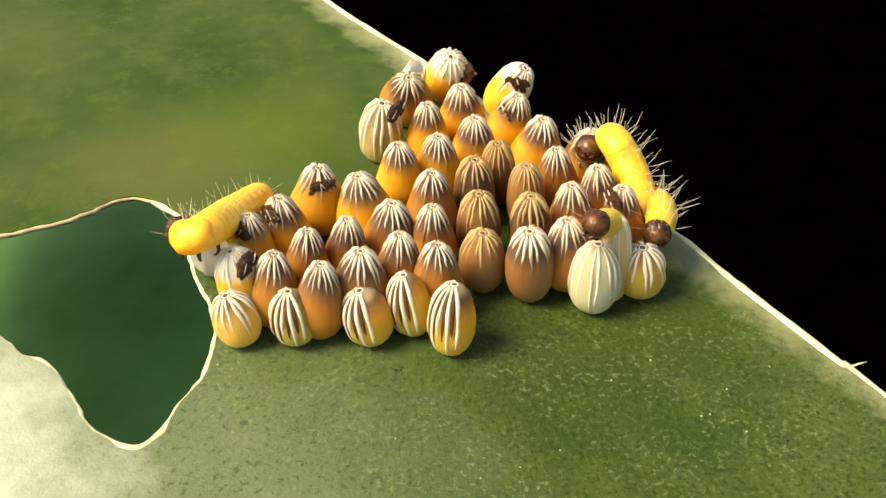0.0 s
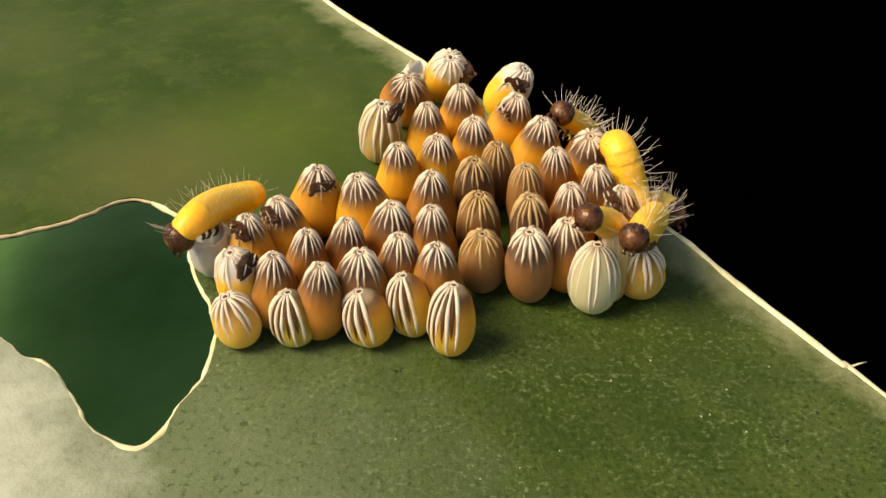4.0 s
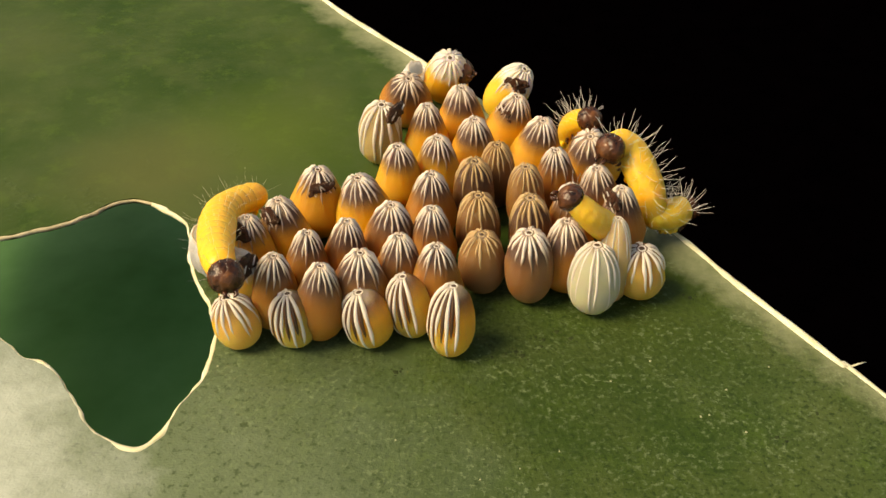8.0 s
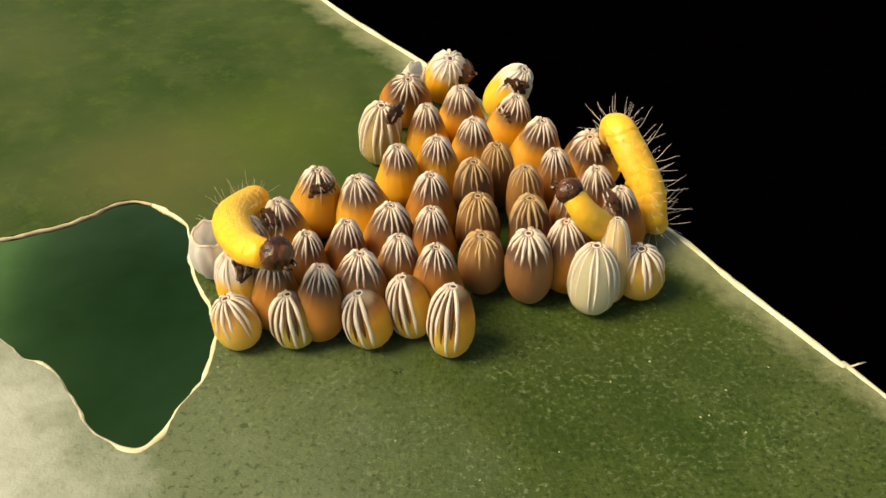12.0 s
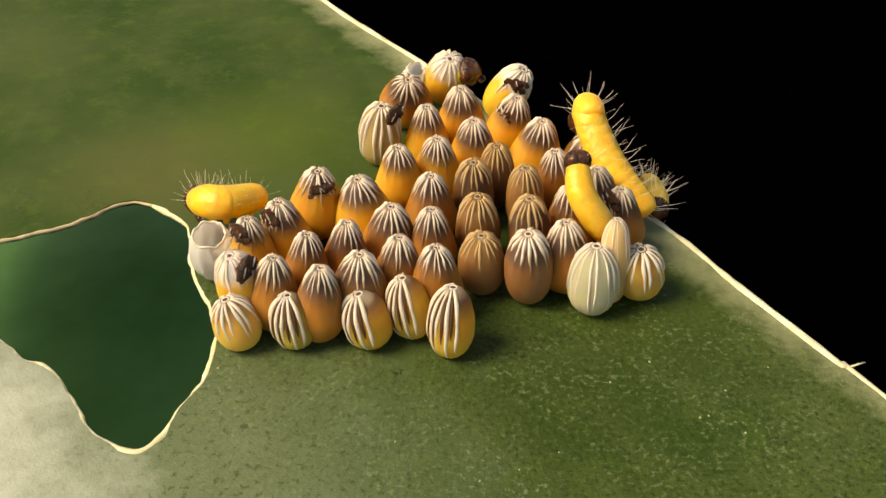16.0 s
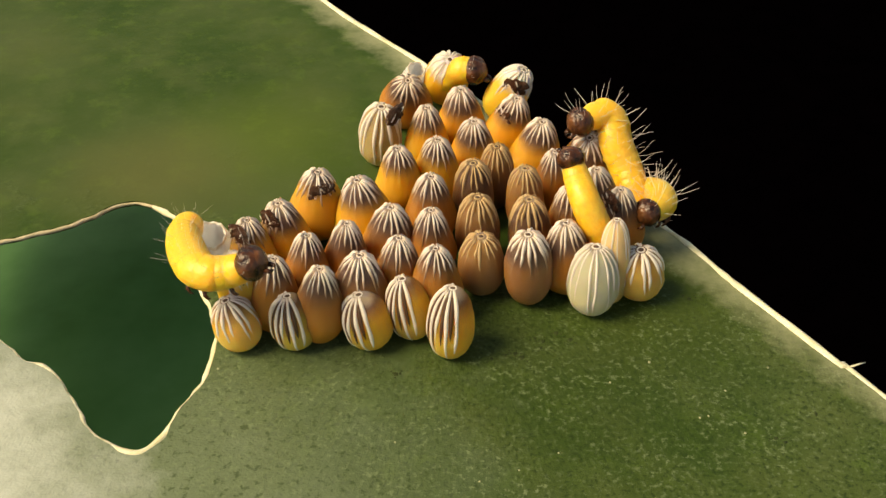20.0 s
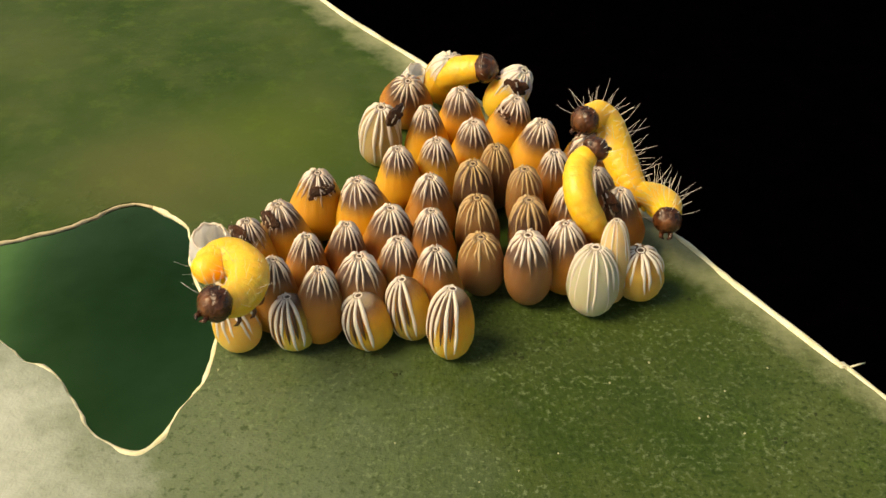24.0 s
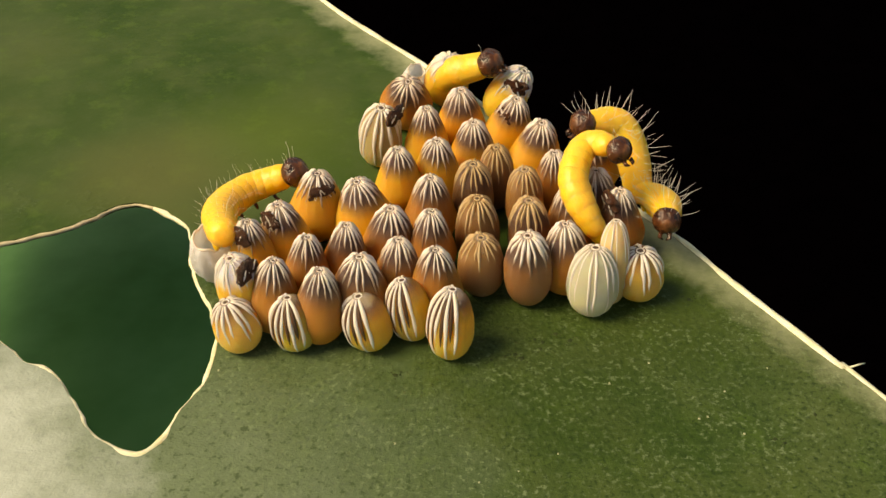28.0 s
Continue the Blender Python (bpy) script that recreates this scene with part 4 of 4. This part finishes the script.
crawl(edge_larva, 2.5, (4.16, -0.37, 0.70), (3.74, -0.61, 1.30), (3.40, -1.16, 1.90), (3.16, -1.23, 2.20))
crawl(edge_larva, 3, (3.93, -0.46, 0.70), (3.62, -0.73, 1.30), (3.32, -1.15, 1.90), (3.10, -1.05, 2.20))
crawl(edge_larva, 3.5, (4.16, 0.27, 0.70), (3.70, -0.91, 1.30), (3.30, -1.88, 1.90), (2.95, -2.52, 2.20))
crawl(edge_larva, 5.5, (3.98, -0.21, 0.80), (4.40, -0.05, 0.80), (4.78, -0.22, 0.70), (5.18, -0.42, 0.50))
crawl(edge_larva, 6, (4.09, -0.05, 0.80), (4.36, -0.04, 0.80), (4.59, -0.22, 0.70), (4.73, -0.56, 0.50))
crawl(edge_larva, 6.5, (4.04, -0.04, 0.80), (4.40, -0.13, 0.80), (4.83, -0.27, 0.70), (5.39, -0.45, 0.50))
crawl(edge_larva, 7, (4.06, -0.13, 0.80), (4.39, -0.22, 0.80), (4.69, 0.00, 0.70), (5.09, 0.37, 0.50))
crawl(edge_larva, 7.5, (4.06, -0.10, 0.80), (4.41, -0.13, 0.80), (4.87, 0.19, 0.70), (5.37, 0.65, 0.50))
crawl(edge_larva, 8, (4.15, 0.23, 0.60), (4.46, 0.39, 0.55), (4.69, 0.61, 0.50), (4.86, 0.71, 0.50))
crawl(edge_larva, 9, (4.15, 0.18, 0.60), (4.39, 0.30, 0.55), (4.59, 0.50, 0.50), (4.76, 0.65, 0.50))
crawl(edge_larva, 10, (4.15, 0.18, 0.60), (4.37, 0.32, 0.55), (4.54, 0.50, 0.50), (4.69, 0.63, 0.50))
crawl(edge_larva, 11, (4.13, 0.18, 0.60), (4.30, 0.25, 0.55), (4.46, 0.34, 0.50), (4.60, 0.35, 0.50))
crawl(edge_larva, 12, (4.12, 0.25, 0.50), (4.16, 0.60, 0.35), (4.20, 1.00, 0.20), (4.22, 1.40, 0.10))
crawl(edge_larva, 12.5, (4.15, 0.45, 0.30), (4.16, 0.85, 0.20), (4.18, 1.35, 0.10), (4.22, 1.85, 0.10))
crawl(edge_larva, 14.5, (4.19, 0.86, 0.10), (4.16, 1.31, 0.10), (4.14, 1.91, 0.10), (4.26, 2.54, 0.10))
crawl(edge_larva, 15.5, (4.17, 0.92, 0.10), (4.12, 1.41, 0.10), (4.09, 1.92, 0.10), (4.27, 2.54, 0.10))
crawl(edge_larva, 16, (4.40, 2.70, -0.30), (4.42, 2.20, -0.20), (4.40, 1.70, 0.00), (4.36, 1.22, 0.10))
crawl(edge_larva, 16.5, (4.04, 1.07, 0.70), (4.12, 0.87, 0.80), (4.13, 0.49, 1.00), (4.16, 0.22, 1.10))
crawl(edge_larva, 17, (3.98, 1.07, 0.70), (4.07, 0.93, 0.80), (4.11, 0.55, 1.00), (4.14, 0.22, 1.10))
crawl(edge_larva, 18, (3.93, 1.07, 0.70), (4.07, 0.93, 0.80), (4.10, 0.46, 1.00), (4.11, 0.04, 1.10))
crawl(edge_larva, 18.5, (3.93, 1.08, 0.70), (4.11, 0.84, 0.80), (4.14, 0.22, 1.00), (4.13, -0.33, 1.10))
crawl(edge_larva, 19, (3.93, 1.08, 0.70), (4.20, 0.84, 0.80), (4.14, -0.01, 1.00), (3.90, -0.56, 1.10))
crawl(edge_larva, 19.5, (3.93, 1.08, 0.70), (4.14, 0.88, 0.80), (4.20, 0.37, 1.00), (4.02, -0.12, 1.10))
crawl(edge_larva, 20, (3.93, 1.08, 0.70), (4.23, 0.84, 0.80), (4.23, 0.18, 1.00), (3.89, -0.25, 1.10))
crawl(edge_larva, 20.5, (3.93, 1.08, 0.70), (4.21, 0.75, 0.80), (4.18, -0.18, 1.00), (4.01, -0.81, 1.10))
crawl(edge_larva, 21, (3.93, 1.08, 0.70), (4.16, 0.75, 0.80), (4.19, 0.09, 1.00), (4.11, -0.44, 1.10))
crawl(edge_larva, 21.5, (3.93, 1.09, 0.70), (4.10, 0.75, 0.80), (4.24, 0.28, 1.00), (4.41, 0.18, 1.10))
crawl(edge_larva, 23.5, (3.92, 0.99, 0.70), (4.21, 0.66, 0.80), (4.30, 0.08, 1.00), (4.24, -0.49, 1.10))
crawl(edge_larva, 25, (3.92, 1.00, 0.70), (4.21, 0.66, 0.80), (4.33, 0.09, 1.00), (4.28, -0.47, 1.10))
crawl(edge_larva, 26, (3.93, 1.00, 0.70), (4.21, 0.67, 0.80), (4.33, 0.09, 1.00), (4.27, -0.50, 1.10))
crawl(edge_larva, 28, (3.93, 1.01, 0.70), (4.21, 0.67, 0.80), (4.31, 0.09, 1.00), (4.24, -0.49, 1.10))
hatching_larva = larva("pale yellow caterpillar stretching out of its empty shell", 0.76, False, 0.6)
crawl(hatching_larva, 0, (3.24, -0.66, 0.50), (3.13, -0.85, 1.10), (2.95, -1.35, 1.62), (2.66, -1.85, 1.98))
crawl(hatching_larva, 1, (3.24, -0.65, 0.50), (3.13, -0.85, 1.10), (2.95, -1.35, 1.62), (2.65, -1.85, 1.98))
crawl(hatching_larva, 3, (3.24, -0.65, 0.50), (3.13, -0.85, 1.10), (2.95, -1.35, 1.62), (2.61, -1.85, 1.98))
crawl(hatching_larva, 3.5, (3.24, -0.65, 0.50), (3.16, -1.00, 1.20), (2.86, -1.56, 1.80), (2.53, -2.00, 2.20))
crawl(hatching_larva, 5.5, (3.24, -0.64, 0.50), (3.15, -0.89, 1.20), (2.83, -1.42, 1.80), (2.44, -1.76, 2.20))
crawl(hatching_larva, 6, (3.24, -0.64, 0.50), (3.16, -0.89, 1.20), (2.86, -1.42, 1.80), (2.53, -1.73, 2.20))
crawl(hatching_larva, 6.5, (3.25, -0.64, 0.50), (3.16, -0.89, 1.20), (2.88, -1.42, 1.80), (2.56, -1.73, 2.20))
crawl(hatching_larva, 7, (3.25, -0.63, 0.50), (3.17, -0.92, 1.20), (2.96, -1.45, 1.80), (2.75, -1.69, 2.20))
crawl(hatching_larva, 7.5, (3.25, -0.63, 0.50), (3.09, -0.94, 1.20), (2.74, -1.35, 1.80), (2.42, -1.38, 2.20))
crawl(hatching_larva, 8, (3.25, -0.63, 0.50), (3.06, -0.99, 1.20), (2.67, -1.40, 1.80), (2.26, -1.35, 2.20))
crawl(hatching_larva, 9, (3.25, -0.63, 0.50), (3.07, -0.95, 1.20), (2.69, -1.39, 1.80), (2.32, -1.43, 2.20))
crawl(hatching_larva, 9.5, (3.25, -0.63, 0.50), (3.07, -0.95, 1.20), (2.69, -1.41, 1.80), (2.31, -1.46, 2.20))
crawl(hatching_larva, 10, (3.25, -0.63, 0.50), (3.01, -0.98, 1.20), (2.66, -1.22, 1.80), (2.50, -0.95, 2.20))
crawl(hatching_larva, 10.5, (3.25, -0.62, 0.50), (3.07, -0.98, 1.20), (2.59, -1.33, 1.80), (2.16, -1.44, 2.20))
crawl(hatching_larva, 11, (3.25, -0.62, 0.50), (3.05, -0.98, 1.20), (2.62, -1.33, 1.80), (2.20, -1.42, 2.20))
crawl(hatching_larva, 11.5, (3.25, -0.62, 0.50), (3.05, -0.97, 1.20), (2.64, -1.36, 1.80), (2.26, -1.50, 2.20))
crawl(hatching_larva, 12, (3.25, -0.62, 0.50), (3.01, -1.01, 1.20), (2.58, -1.29, 1.80), (2.26, -1.12, 2.20))
crawl(hatching_larva, 12.5, (3.25, -0.62, 0.50), (2.94, -1.01, 1.20), (2.60, -1.12, 1.80), (2.65, -0.94, 2.20))
crawl(hatching_larva, 14.5, (3.26, -0.61, 0.50), (2.98, -0.91, 1.20), (2.68, -0.90, 1.80), (2.78, -0.43, 2.20))
crawl(hatching_larva, 15, (3.26, -0.61, 0.50), (3.07, -0.86, 1.20), (2.70, -0.67, 1.80), (2.52, -0.22, 2.20))
crawl(hatching_larva, 15.5, (3.26, -0.61, 0.50), (3.03, -0.86, 1.20), (2.66, -0.67, 1.80), (2.53, -0.22, 2.20))
crawl(hatching_larva, 16, (3.26, -0.61, 0.50), (2.96, -0.85, 1.20), (2.56, -0.67, 1.80), (2.50, -0.16, 2.20))
crawl(hatching_larva, 16.5, (3.26, -0.61, 0.50), (2.79, -0.90, 1.20), (2.54, -0.66, 1.80), (2.63, -0.27, 2.10), (2.98, -0.22, 2.30))
crawl(hatching_larva, 17, (3.26, -0.60, 0.50), (2.88, -1.04, 1.20), (2.49, -1.24, 1.80), (2.50, -0.60, 2.10), (2.98, -0.25, 2.30))
crawl(hatching_larva, 17.5, (3.26, -0.60, 0.50), (2.82, -0.81, 1.20), (2.51, -0.66, 1.80), (2.56, -0.27, 2.10), (2.79, -0.12, 2.30))
crawl(hatching_larva, 18, (3.26, -0.60, 0.50), (2.84, -0.81, 1.20), (2.50, -0.57, 1.80), (2.50, -0.18, 2.10), (2.62, 0.03, 2.30))
crawl(hatching_larva, 18.5, (3.26, -0.60, 0.50), (2.77, -0.90, 1.20), (2.50, -0.92, 1.80), (2.61, -0.49, 2.10), (3.10, -0.45, 2.30))
crawl(hatching_larva, 19, (3.26, -0.60, 0.50), (2.83, -0.72, 1.20), (2.60, -0.38, 1.80), (2.50, -0.23, 2.10), (2.34, -0.24, 2.30))
crawl(hatching_larva, 19.5, (3.26, -0.60, 0.50), (2.86, -0.81, 1.20), (2.57, -0.65, 1.80), (2.30, -0.33, 2.10), (1.97, -0.77, 2.30))
crawl(hatching_larva, 20, (3.26, -0.59, 0.50), (2.91, -1.01, 1.20), (2.61, -0.83, 1.80), (2.44, -0.26, 2.10), (2.37, -0.20, 2.30))
crawl(hatching_larva, 20.5, (3.26, -0.59, 0.50), (2.85, -0.80, 1.20), (2.55, -0.65, 1.80), (2.29, -0.33, 2.10), (1.88, -0.80, 2.30))
crawl(hatching_larva, 21, (3.27, -0.59, 0.50), (2.83, -0.80, 1.20), (2.55, -0.64, 1.80), (2.48, -0.29, 2.10), (2.49, 0.03, 2.30))
crawl(hatching_larva, 21.5, (3.27, -0.59, 0.50), (2.85, -0.80, 1.20), (2.55, -0.64, 1.80), (2.52, -0.29, 2.10), (2.61, 0.01, 2.30))
crawl(hatching_larva, 23.5, (3.27, -0.58, 0.50), (2.77, -0.79, 1.20), (2.47, -0.63, 1.80), (2.52, -0.09, 2.10), (2.85, 0.21, 2.30))
crawl(hatching_larva, 24, (3.27, -0.58, 0.50), (2.83, -0.79, 1.20), (2.53, -0.63, 1.80), (2.55, -0.13, 2.10), (2.87, 0.15, 2.30))
crawl(hatching_larva, 24.5, (3.27, -0.58, 0.50), (2.83, -0.79, 1.20), (2.53, -0.63, 1.80), (2.52, -0.13, 2.10), (2.48, 0.37, 2.30))
crawl(hatching_larva, 25, (3.27, -0.58, 0.50), (2.88, -0.93, 1.20), (2.58, -0.54, 1.80), (2.51, 0.29, 2.10), (2.45, 0.65, 2.30))
crawl(hatching_larva, 25.5, (3.27, -0.58, 0.50), (2.77, -0.78, 1.20), (2.48, -0.54, 1.80), (2.58, 0.10, 2.10), (3.06, 0.06, 2.30))
crawl(hatching_larva, 26, (3.27, -0.58, 0.50), (2.87, -0.82, 1.20), (2.62, -0.62, 1.80), (2.53, -0.05, 2.10), (2.44, 0.51, 2.30))
crawl(hatching_larva, 26.5, (3.27, -0.57, 0.50), (2.90, -0.82, 1.20), (2.60, -0.62, 1.80), (2.53, -0.04, 2.10), (2.54, 0.52, 2.30))
crawl(hatching_larva, 27, (3.27, -0.57, 0.50), (2.86, -0.78, 1.20), (2.59, -0.53, 1.80), (2.64, 0.30, 2.10), (3.05, -0.45, 2.30))
crawl(hatching_larva, 27.5, (3.27, -0.57, 0.50), (2.88, -0.78, 1.20), (2.60, -0.62, 1.80), (2.58, -0.04, 2.10), (2.49, 0.52, 2.30))
crawl(hatching_larva, 28, (3.27, -0.57, 0.50), (2.80, -0.69, 1.20), (2.46, -0.16, 1.80), (2.78, 0.63, 2.10), (3.31, 0.11, 2.30))
rear_larva = larva("bristly yellow caterpillar peering over the cluster", 0.8)
crawl(rear_larva, 0, (3.23, 3.27, -0.20), (3.09, 2.59, 0.40), (2.96, 1.89, 1.00), (2.89, 1.45, 1.40))
crawl(rear_larva, 1.5, (3.23, 3.27, -0.20), (3.09, 2.59, 0.40), (2.98, 2.00, 1.00), (2.95, 1.70, 1.40))
crawl(rear_larva, 2, (3.23, 3.27, -0.20), (3.18, 2.92, 0.40), (3.15, 2.59, 1.00), (3.10, 2.39, 1.40))
crawl(rear_larva, 2.5, (3.27, 3.28, -0.20), (3.27, 3.26, 0.40), (3.05, 3.03, 1.00), (2.65, 2.56, 1.40))
crawl(rear_larva, 3, (3.23, 3.28, -0.20), (3.26, 3.48, 0.40), (2.81, 3.25, 1.00), (2.40, 2.61, 1.40))
crawl(rear_larva, 3.5, (3.23, 3.28, -0.20), (3.20, 3.37, 0.40), (2.78, 2.94, 1.00), (2.48, 2.59, 1.40))
crawl(rear_larva, 5.5, (3.23, 3.28, -0.20), (3.04, 3.58, 0.40), (2.71, 3.45, 1.00), (2.42, 3.81, 1.40))
crawl(rear_larva, 6, (3.23, 3.29, -0.20), (3.18, 3.72, 0.40), (2.64, 3.17, 1.00), (2.07, 2.93, 1.40))
crawl(rear_larva, 6.5, (3.23, 3.29, -0.20), (3.12, 3.72, 0.40), (2.57, 3.09, 1.00), (2.10, 2.80, 1.40))
crawl(rear_larva, 7, (3.23, 3.29, -0.20), (3.00, 3.49, 0.40), (2.55, 3.38, 1.00), (2.27, 3.60, 1.40))
crawl(rear_larva, 7.5, (3.20, 3.29, -0.20), (2.74, 3.09, 0.40), (2.56, 2.82, 1.00), (2.62, 2.69, 1.40))
crawl(rear_larva, 8, (3.20, 3.29, -0.20), (2.82, 3.27, 0.40), (2.79, 3.00, 1.00), (3.03, 2.56, 1.40))
crawl(rear_larva, 8.5, (3.24, 3.29, -0.20), (3.12, 2.83, 0.40), (3.00, 2.18, 1.00), (2.96, 1.73, 1.40))
crawl(rear_larva, 9, (3.20, 3.30, -0.60), (3.20, 2.90, 0.00), (3.53, 2.30, 0.86), (3.60, 1.95, 1.31), (3.86, 2.40, 0.86))
crawl(rear_larva, 9.5, (2.00, 2.20, -1.20), (2.35, 2.75, -1.20), (2.65, 3.30, -1.20), (2.87, 3.90, -1.20))
crawl(rear_larva, 28, (2.00, 2.20, -1.20), (2.35, 2.75, -1.20), (2.65, 3.30, -1.20), (2.87, 3.95, -1.20))
under_larva = larva("yellow caterpillar clinging beneath the leaf margin", 0.85)
crawl(under_larva, 0, (3.30, -0.40, -0.90), (3.70, 0.30, -0.90), (4.00, 0.85, -0.90), (4.30, 1.45, -0.90))
crawl(under_larva, 1.5, (3.60, 0.10, -0.90), (4.00, 0.90, -0.90), (4.40, 1.60, -0.90), (4.58, 2.15, -0.90))
crawl(under_larva, 2, (4.15, 0.35, -0.70), (4.42, 0.85, -0.40), (4.40, 1.05, 0.10), (4.38, 1.22, 0.40))
crawl(under_larva, 2.5, (4.15, 0.35, -0.70), (4.46, 0.85, -0.40), (4.44, 1.00, 0.10), (4.42, 1.12, 0.40))
crawl(under_larva, 3, (4.03, 0.61, 0.10), (4.33, 1.30, 0.30), (4.63, 1.07, 0.40), (4.81, 0.47, 0.40))
crawl(under_larva, 3.5, (4.03, 0.61, 0.10), (4.30, 1.26, 0.30), (4.52, 1.13, 0.40), (4.72, 0.82, 0.40))
crawl(under_larva, 5.5, (3.30, -0.40, -0.90), (3.70, 0.30, -0.90), (4.00, 0.85, -0.90), (4.30, 1.45, -0.90))
crawl(under_larva, 28, (3.30, -0.40, -0.90), (3.70, 0.30, -0.90), (4.00, 0.85, -0.90), (4.30, 1.45, -0.90))
top_larva = larva("yellow caterpillar pushing its dark head from the egg", 0.95, False, 0.8)
crawl(top_larva, 0, (0.02, 5.92, -0.11), (0.10, 5.65, 0.38), (0.27, 5.43, 0.75), (0.39, 5.33, 0.90))
crawl(top_larva, 14, (0.03, 5.89, -0.05), (0.10, 5.62, 0.44), (0.28, 5.40, 0.81), (0.41, 5.30, 0.96))
crawl(top_larva, 15, (0.02, 5.85, -0.02), (0.10, 5.59, 0.47), (0.31, 5.32, 0.92), (0.56, 5.21, 1.01))
crawl(top_larva, 17, (0.02, 5.79, 0.02), (0.10, 5.52, 0.51), (0.31, 5.27, 0.92), (0.59, 5.14, 1.06))
crawl(top_larva, 18.5, (0.02, 5.74, 0.06), (0.10, 5.45, 0.59), (0.33, 5.19, 1.00), (0.63, 5.06, 1.12))
crawl(top_larva, 20, (0.02, 5.69, 0.09), (0.12, 5.35, 0.71), (0.38, 5.08, 1.13), (0.71, 4.96, 1.21))
crawl(top_larva, 23.5, (0.02, 5.68, 0.10), (0.11, 5.26, 0.89), (0.48, 5.02, 1.20), (0.91, 4.87, 1.29))
crawl(top_larva, 24.5, (0.02, 5.68, 0.11), (0.11, 5.25, 0.90), (0.51, 5.01, 1.21), (0.98, 4.80, 1.39))
crawl(top_larva, 25, (0.02, 5.68, 0.11), (0.11, 5.25, 0.90), (0.51, 5.03, 1.17), (0.98, 4.84, 1.31))
crawl(top_larva, 26, (0.02, 5.68, 0.11), (0.12, 5.23, 0.94), (0.53, 5.00, 1.22), (1.00, 4.76, 1.44))
crawl(top_larva, 26.5, (0.02, 5.67, 0.12), (0.12, 5.23, 0.95), (0.53, 4.98, 1.26), (1.02, 4.68, 1.60))
crawl(top_larva, 27, (0.02, 5.67, 0.12), (0.12, 5.23, 0.95), (0.56, 4.97, 1.27), (1.02, 4.69, 1.56))
crawl(top_larva, 28, (0.02, 5.67, 0.12), (0.12, 5.22, 0.95), (0.58, 4.96, 1.28), (1.05, 4.68, 1.57))


def motions():
    for who in (left_larva, upper_larva, edge_larva, hatching_larva, rear_larva, under_larva, top_larva):
        own, rows = body_rows(who)
        walk(who["thing"], own)
        for ob, r in zip(who["parts"], rows):
            walk(ob, r)


motions()
